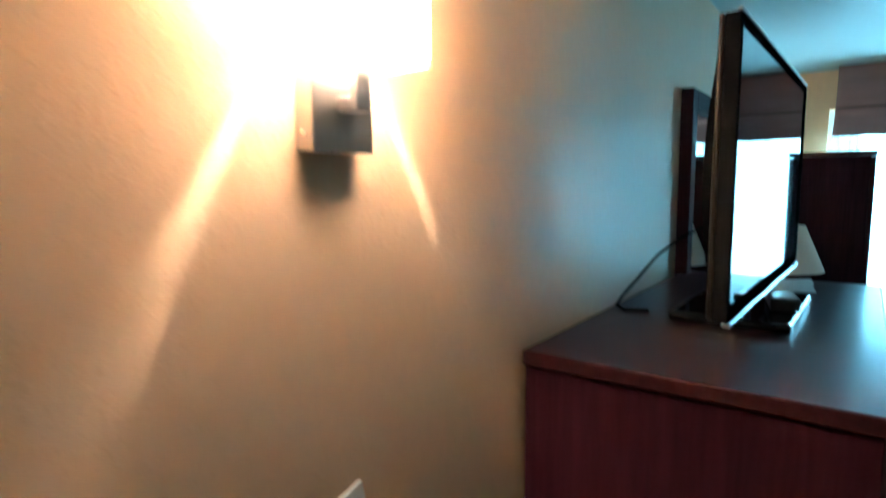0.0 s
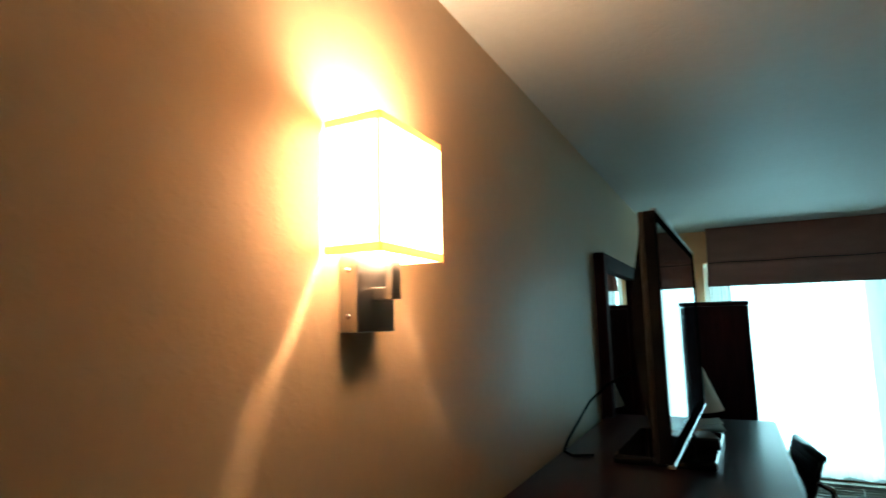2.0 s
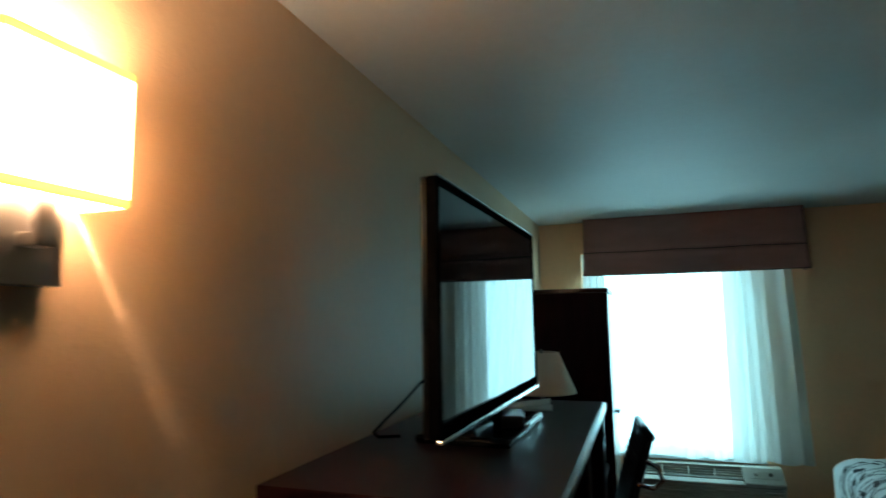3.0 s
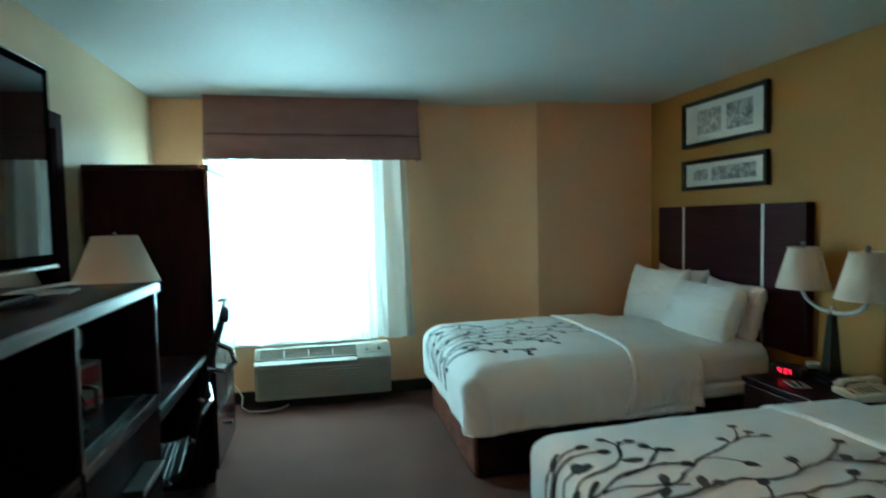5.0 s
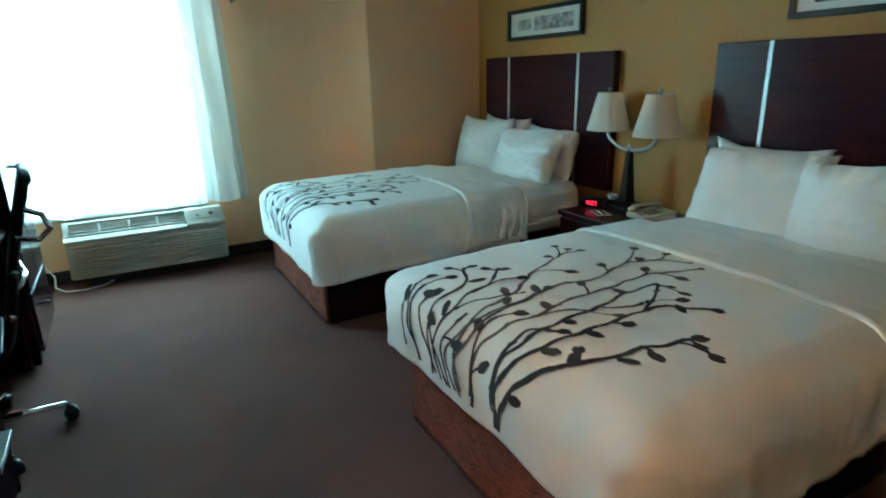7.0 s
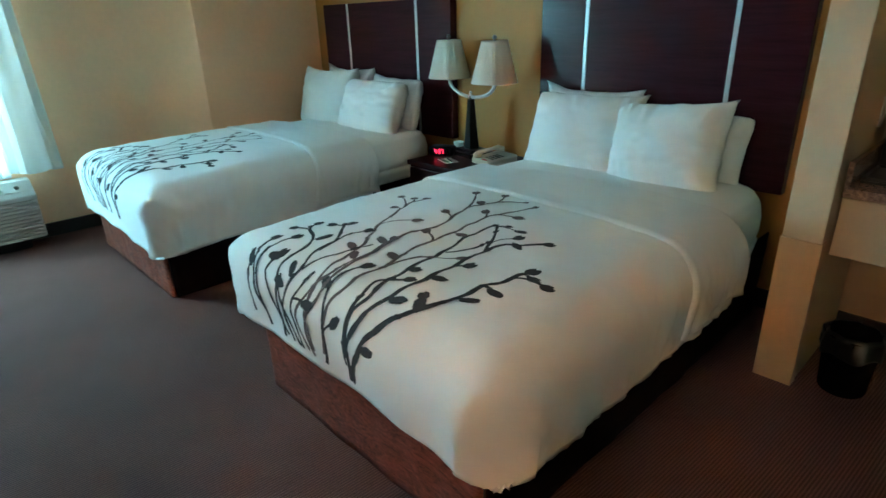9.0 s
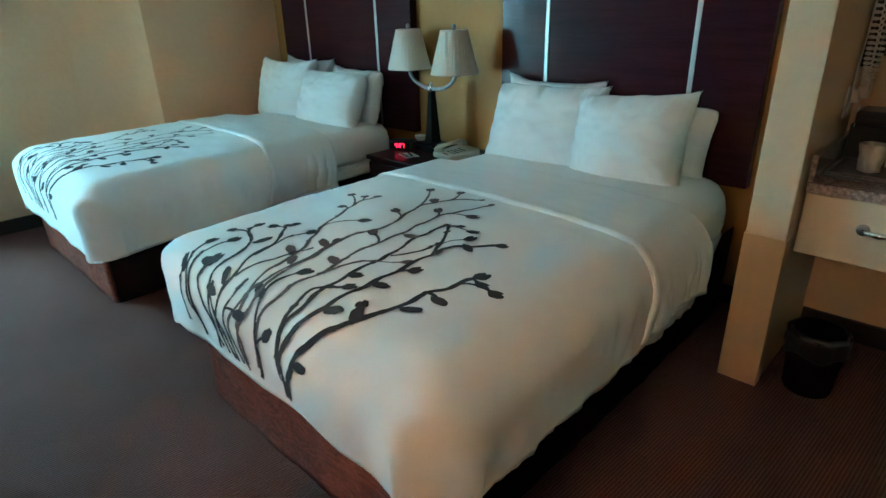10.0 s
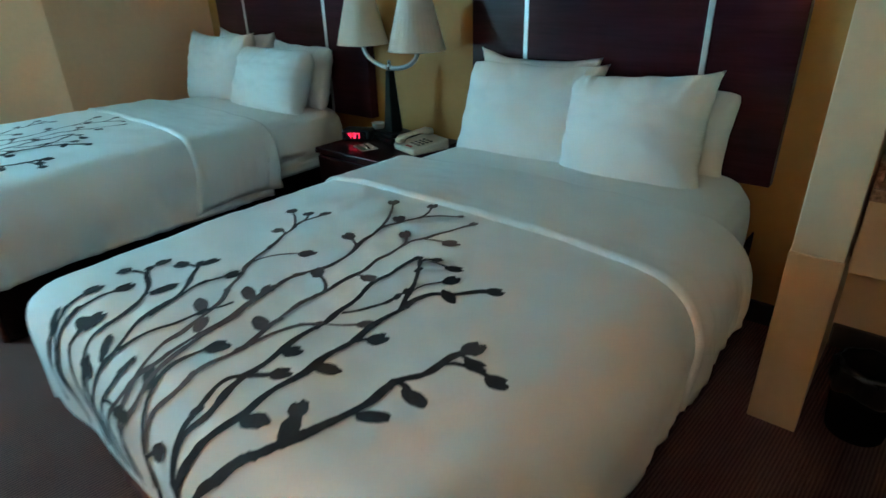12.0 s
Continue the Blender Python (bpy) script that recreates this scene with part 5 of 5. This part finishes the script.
def desk_lamp():
    l = thing("desk_lamp", (0.285, 3.85, DESK_Z), "desk lamp with a beige cone shade and dark base", "lamp")
    part("base", lathe(bmesh.new(), [(0.085, 0), (0.088, 0.012), (0.05, 0.03), (0.022, 0.05), (0.03, 0.10), (0.060, 0.17), (0.066, 0.22), (0.045, 0.28), (0.018, 0.32), (0.016, 0.345)], 28), M_PEDESTAL, l, smooth=True)
    part("stem", lathe(bmesh.new(), [(0.008, 0.344), (0.008, 0.50), (0.004, 0.502)], 12), M_STEEL, l, smooth=True)
    sh = part("shade", lathe(bmesh.new(), [(0.190, 0.452), (0.1885, 0.458), (0.1005, 0.672), (0.0995, 0.676)], 48, closed=False), M_SHADE, l, "beige fabric cone shade", smooth=True)
    thicken(sh, 0.002)
    part("spider", boxes(((-0.0985, -0.002, 0.662), (0.0985, 0.002, 0.665))), M_STEEL, l)
    part("harp", tube(bmesh.new(), [(0, 0, 0.50), (0.04, 0, 0.54), (0.04, 0, 0.62), (0, 0, 0.664)], 0.002, 6), M_STEEL, l, smooth=True)
    part("finial", lathe(bmesh.new(), [(0.004, 0.6655), (0.010, 0.672), (0.008, 0.690), (0.002, 0.694)], 12), M_STEEL, l, smooth=True)


desk_lamp()


def office_chair():
    c = thing("office_chair", (0.535, 3.50, 0), "ribbed dark office chair with chrome frame at the desk", "chair", rz=7)
    # side profile of the sling: seat, then back (x forward is negative)
    prof = bezier((-0.27, 0.445), (-0.15, 0.435), (0.00, 0.425), (0.07, 0.445), 10) + bezier((0.07, 0.445), (0.150, 0.475), (0.155, 0.60), (0.182, 0.72), 8)[1:] + bezier((0.182, 0.72), (0.215, 0.85), (0.255, 0.98), (0.285, 1.075), 9)[1:]
    hw = 0.225

    def sling(lo, hi, name, label):
        pts = prof[lo:hi]

        def f(u, t):
            k = u * (len(pts) - 1)
            i = min(int(k), len(pts) - 2)
            x = pts[i][0] + (pts[i + 1][0] - pts[i][0]) * (k - i)
            z = pts[i][1] + (pts[i + 1][1] - pts[i][1]) * (k - i)
            dx, dz = pts[i + 1][0] - pts[i][0], pts[i + 1][1] - pts[i][1]
            n = math.hypot(dx, dz)
            rib = 0.006 * abs(math.sin(u * math.pi * (hi - lo) * 1.15))
            return (x - dz / n * rib, (2 * t - 1) * hw, z + dx / n * rib)
        thicken(part(name, sheet(bmesh.new(), f, (hi - lo) * 9, 10), M_RIB, c, label, smooth=True), 0.016)
    sling(0, 12, "seat", "ribbed dark vinyl seat")
    sling(14, 28, "backrest", "ribbed dark vinyl backrest")
    part("top_roll", tube(bmesh.new(), [(0.286, -hw - 0.01, 1.083), (0.286, hw + 0.01, 1.083)], 0.020, 14), M_RIB, c, smooth=True)
    part("front_roll", tube(bmesh.new(), [(-0.275, -hw - 0.01, 0.440), (-0.275, hw + 0.01, 0.440)], 0.016, 12), M_RIB, c, smooth=True)
    for s in (-1, 1):
        part("side_rail", tube(bmesh.new(), [(x, s * (hw + 0.008), z - 0.004) for x, z in prof], 0.010, 10), M_BLACK, c, "dark side rail", smooth=True)
        y = s * (hw + 0.018)
        if s < 0:
            part("armrest", tube(bmesh.new(), [(0.220, y, 0.885), (0.285, y, 0.870), (0.325, y, 0.905), (0.310, y, 0.960), (0.258, y, 0.985)], 0.011, 10), M_CHROME, c, "polished metal loop", smooth=True)
        for x, z in ((0.152, 0.60), (0.06, 0.440), (0.192, 0.76)):
            part("bolt", lathe(bmesh.new(), [(0.012, -0.003), (0.013, 0.003), (0.006, 0.007)], 12), M_CHROME, c, smooth=True).matrix_basis = pose(x, s * (hw + 0.018), z, -90 * s)
    part("stretcher", tube(bmesh.new(), [(0.190, -hw, 0.70), (0.215, 0, 0.69), (0.190, hw, 0.70)], 0.010, 10), M_CHROME, c, smooth=True)
    part("seat_plate", boxes(((-0.16, -0.15, 0.395), (0.04, 0.17, 0.412)), bevel=0.004), M_BLACK, c)
    ox, oy, reach = -0.065, 0.020, 0.318
    part("column", lathe(bmesh.new(), [(0.030, 0.075), (0.030, 0.22), (0.018, 0.225), (0.018, 0.394)], 18, (ox, oy)), M_BLACK, c, smooth=True)
    part("hub", lathe(bmesh.new(), [(0.040, 0.070), (0.045, 0.085), (0.040, 0.120), (0.031, 0.124)], 20, (ox, oy)), M_CHROME, c, smooth=True)
    for k in range(5):
        a = radians(2.7 + 72 * k)
        ca, sa = math.cos(a), math.sin(a)
        ex, ey = ox + reach * ca, oy + reach * sa
        arm = [(ox + r * ca, oy + r * sa, z) for r, z in ((0.035, 0.098), (0.17, 0.088), (reach - 0.015, 0.078), (reach, 0.064))]
        part("base_arm", tube(bmesh.new(), arm, [0.019, 0.016, 0.013, 0.011], 10), M_CHROME, c, "polished star-base arm", smooth=True)
        wh = part("caster", tube(bmesh.new(), [(ex - 0.022 * sa, ey + 0.022 * ca, 0.030), (ex + 0.022 * sa, ey - 0.022 * ca, 0.030)], 0.029, 16), M_BLACK, c, "black twin-wheel caster", smooth=True)
        part("caster_hood", tube(bmesh.new(), arc((ex, ey, 0.034), 0.001, 0, 90, 2) + [(ex, ey, 0.066)], 0.014, 10), M_BLACK, wh, smooth=True)


office_chair()


# ---- wardrobe ----
def wardrobe():
    y0, y1, D, H = 4.222, 4.862, 0.645, 1.795
    w = thing("wardrobe", (0, y0, 0), "tall dark mahogany wardrobe between desk and window", "wardrobe")
    L = y1 - y0
    part("carcass", boxes(((0.016, 0.004, 0.07), (D - 0.022, L - 0.004, H - 0.028)), bevel=0.002), M_WOOD, w)
    part("top", boxes(((0.016, 0, H - 0.027), (D + 0.004, L, H)), bevel=0.004), M_WOOD_X, w)
    part("base_rail", boxes(((0.03, 0.02, 0.045), (D - 0.03, L - 0.02, 0.069))), M_WOOD, w)
    for k in range(2):
        a = 0.006 + k * L / 2
        dr = part("door", boxes(((D - 0.0215, a, 0.40), (D, a + L / 2 - 0.010, H - 0.032)), bevel=0.003), M_DOOR, w)
        yk = L / 2 + (-0.035 if k == 0 else 0.035)
        part("knob", lathe(bmesh.new(), [(0.005, 0), (0.005, 0.012), (0.013, 0.018), (0.012, 0.026), (0.003, 0.029)], 14), M_STEEL, dr, smooth=True).matrix_basis = pose(D, yk, 1.0, 0, 90, 0)
    d2 = part("drawer_front", boxes(((D - 0.0215, 0.006, 0.078), (D, L - 0.006, 0.392)), bevel=0.003), M_DOOR, w)
    part("knob", lathe(bmesh.new(), [(0.005, 0), (0.005, 0.012), (0.013, 0.018), (0.012, 0.026), (0.003, 0.029)], 14), M_STEEL, d2, smooth=True).matrix_basis = pose(D, L / 2, 0.24, 0, 90, 0)
    for x in (0.03, D - 0.085):
        for y in (0.015, L - 0.07):
            part("foot", boxes(((x, y, 0), (x + 0.055, y + 0.055, 0.0448)), bevel=0.004), M_WOOD, w)


wardrobe()


# ---- vanity corner ----
VAN_Y0, VAN_Y1, VAN_X, VAN_Z = 0.05, POST_Y0 - 0.006, 3.592, 0.800


def vanity():
    v = thing("vanity", (VAN_X, VAN_Y0, 0), "cream wall-hung vanity with speckled granite counter", "vanity")
    L, D = VAN_Y1 - VAN_Y0, ROOM_X - VAN_X - 0.002
    part("counter", boxes(((-0.015, 0, VAN_Z - 0.035), (D, L, VAN_Z)), bevel=0.004), M_GRANITE, v, "speckled brown granite counter")
    part("side_splash", boxes(((-0.012, L - 0.019, VAN_Z + 0.001), (D, L, VAN_Z + 0.095)), bevel=0.003), M_GRANITE, v)
    part("back_splash", boxes(((D - 0.019, 0, VAN_Z + 0.001), (D - 0.001, L - 0.0195, VAN_Z + 0.09)), bevel=0.003), M_GRANITE, v)
    part("apron_box", boxes(((0.025, 0.002, VAN_Z - 0.255), (D, L, VAN_Z - 0.036))), M_DRAWER, v)
    for k in range(2):
        a = 0.004 + k * L / 2
        f = part("drawer_front", boxes(((0.004, a, VAN_Z - 0.262), (0.0245, a + L / 2 - 0.006, VAN_Z - 0.040)), bevel=0.003), M_DRAWER, v)
        yk = L - 0.215 if k else 0.215
        part("pull_rosette", lathe(bmesh.new(), [(0.020, 0), (0.020, 0.003), (0.014, 0.006)], 18), M_STEEL, f, smooth=True).matrix_basis = pose(0.004, yk + 0.028, VAN_Z - 0.135, 0, -90, 0)
        part("pull", tube(bmesh.new(), [(-0.002, yk + 0.028, VAN_Z - 0.135), (-0.016, yk + 0.018, VAN_Z - 0.136), (-0.020, yk - 0.02, VAN_Z - 0.139), (-0.016, yk - 0.055, VAN_Z - 0.137), (-0.002, yk - 0.066, VAN_Z - 0.135)],
                          [0.004, 0.007, 0.011, 0.007, 0.004], 10), M_CHROME, f, "polished drop pull", smooth=True)


vanity()


def waste_bin():
    b = thing("waste_bin", (3.625, 1.115, 0), "black plastic waste bin with liner under the vanity", "bin")
    part("bucket", lathe(bmesh.new(), [(0.078, 0.0), (0.081, 0.006), (0.098, 0.24), (0.101, 0.245), (0.097, 0.246), (0.076, 0.012)], 32), M_CASE, b, smooth=True)

    def liner(u, t):
        a = 2 * math.pi * u
        r = 0.1005 + 0.004 * math.sin(9 * a) + 0.004 * noise.noise((math.cos(a) * 3, math.sin(a) * 3, t * 3)) + 0.004 * (1 - t)
        if t > 0.85:
            r -= 0.012 * (t - 0.85) / 0.15
        return (r * math.cos(a), r * math.sin(a), 0.170 + 0.088 * t + 0.010 * math.sin(5 * a) * (1 - t))
    thicken(part("liner", sheet(bmesh.new(), liner, 72, 12), M_BLACK, b, "crumpled black bin liner folded over the rim", smooth=True), 0.0015)


waste_bin()


def hair_dryer():
    h = thing("hair_dryer", (4.055, POST_Y0 - 0.003, 1.02), "wall-mounted hair dryer with white coiled cord", "hair dryer", rz=90)
    part("wall_mount", boxes(((-0.05, -0.045, 0.12), (0, 0.05, 0.42)), bevel=0.012), M_BLACK, h)
    part("nozzle", lathe(bmesh.new(), [(0.030, 0), (0.036, 0.02), (0.036, 0.14), (0.028, 0.19)], 24), M_BRONZE, h, smooth=True).matrix_basis = pose(-0.075, -0.02, 0.16, 0, 0, 0)
    for k in range(9):
        part("grille_ring", lathe(bmesh.new(), [(0.037, 0), (0.039, 0.003), (0.037, 0.006)], 24, closed=False), M_CHROME, h, smooth=True).matrix_basis = pose(-0.075, -0.02, 0.17 + k * 0.013)

    def coil(pts, r, turns):
        out = []
        n = turns * 10
        for i in range(n + 1):
            s = i / n * (len(pts) - 1)
            k = min(int(s), len(pts) - 2)
            p = Vector(pts[k]).lerp(Vector(pts[k + 1]), s - k)
            a = 2 * math.pi * i / 10
            out.append(p + Vector((r * math.cos(a), 0.7 * r * math.sin(a), 0.6 * r * math.sin(a))))
        return out
    loop = bezier((-0.035, 0.155, 0.42), (-0.05, 0.20, 0.20), (-0.05, 0.19, 0.02), (-0.05, 0.12, 0.03), 14) + bezier((-0.05, 0.12, 0.03), (-0.05, 0.04, 0.05), (-0.06, 0.06, 0.30), (-0.05, 0.04, 0.42), 12)[1:]
    part("coiled_cord", tube(bmesh.new(), coil(loop, 0.013, 54), 0.0032, 6), M_CORD, h, "white coiled cord", smooth=True)
    part("straight_cord", tube(bmesh.new(), [(-0.03, 0.18, 0.40), (-0.03, 0.20, 0.25), (-0.025, 0.205, 0.12), (-0.03, 0.215, 0.02), (-0.02, 0.21, -0.04)], 0.0032, 8), M_CORD, h, smooth=True)


hair_dryer()
out = thing("wall_outlet", (3.965, POST_Y0 - 0.001, 0.965), "white wall outlet with a plug in it", "outlet", rz=90)
part("plate", boxes(((-0.006, -0.035, 0), (0, 0.035, 0.115)), bevel=0.002), M_VINYL, out)
part("plug", boxes(((-0.040, -0.022, 0.055), (-0.0065, 0.022, 0.105)), bevel=0.006), M_CORD, out)
part("tag", boxes(((-0.045, -0.030, -0.03), (-0.043, 0.020, 0.045))), M_PAPER, out, "white hanging tag")

tr = thing("amenity_tray", (3.82, 1.06, VAN_Z), "black tray on the granite counter", "tray")
part("plate", boxes(((-0.13, -0.17, 0), (0.13, 0.17, 0.010)), ((-0.13, -0.17, 0.0102), (-0.122, 0.17, 0.022)), ((0.122, -0.17, 0.0102), (0.13, 0.17, 0.022)),
                    ((-0.1215, -0.17, 0.0102), (0.1215, -0.162, 0.022)), ((-0.1215, 0.162, 0.0102), (0.1215, 0.17, 0.022)), bevel=0.002), M_BLACK, tr)
wc = thing("wrapped_cup", (3.815, 1.125, VAN_Z + 0.0102), "plastic cup in a clear wrapper on the tray", "cup")
part("cup", lathe(bmesh.new(), [(0.024, 0), (0.031, 0.075), (0.033, 0.078), (0.030, 0.077), (0.023, 0.004)], 22), M_VINYL, wc, smooth=True)


def wrap(u, t):
    a = 2 * math.pi * u
    r = 0.034 + 0.008 * t + 0.006 * noise.noise((math.cos(a) * 2, math.sin(a) * 2, t * 4))
    if t > 0.7:
        r += 0.012 * (t - 0.7) * math.sin(4 * a)
    return (r * math.cos(a), r * math.sin(a), 0.003 + 0.095 * t)


part("wrapper", sheet(bmesh.new(), wrap, 40, 12), M_FILM, wc, "crinkled clear wrapper", smooth=True)
nc = thing("amenity_card", (3.90, 1.045, VAN_Z + 0.0102), "cream folded card on the vanity tray", "card", rz=-20)
part("front_leaf", boxes(((-0.002, -0.05, 0), (0.001, 0.05, 0.105)), bevel=0.0005), M_ALMOND, nc)
part("print_bar", boxes(((-0.0032, -0.035, 0.055), (-0.0021, 0.035, 0.060)), ((-0.0032, -0.025, 0.040), (-0.0021, 0.025, 0.044))), M_GREEN, nc)


br = thing("coffee_brewer", (4.00, 1.065, VAN_Z), "black coffee brewer at the back of the vanity counter", "coffee maker")
part("body", boxes(((-0.05, -0.12, 0), (0.07, 0.165, 0.15)), bevel=0.010), M_BLACK, br)
part("head", boxes(((-0.09, -0.12, 0.1505), (0.07, 0.150, 0.20)), bevel=0.010), M_BLACK, br)
part("trim_band", boxes(((-0.0925, -0.10, 0.165), (-0.0905, 0.11, 0.172))), M_BRONZE, br)
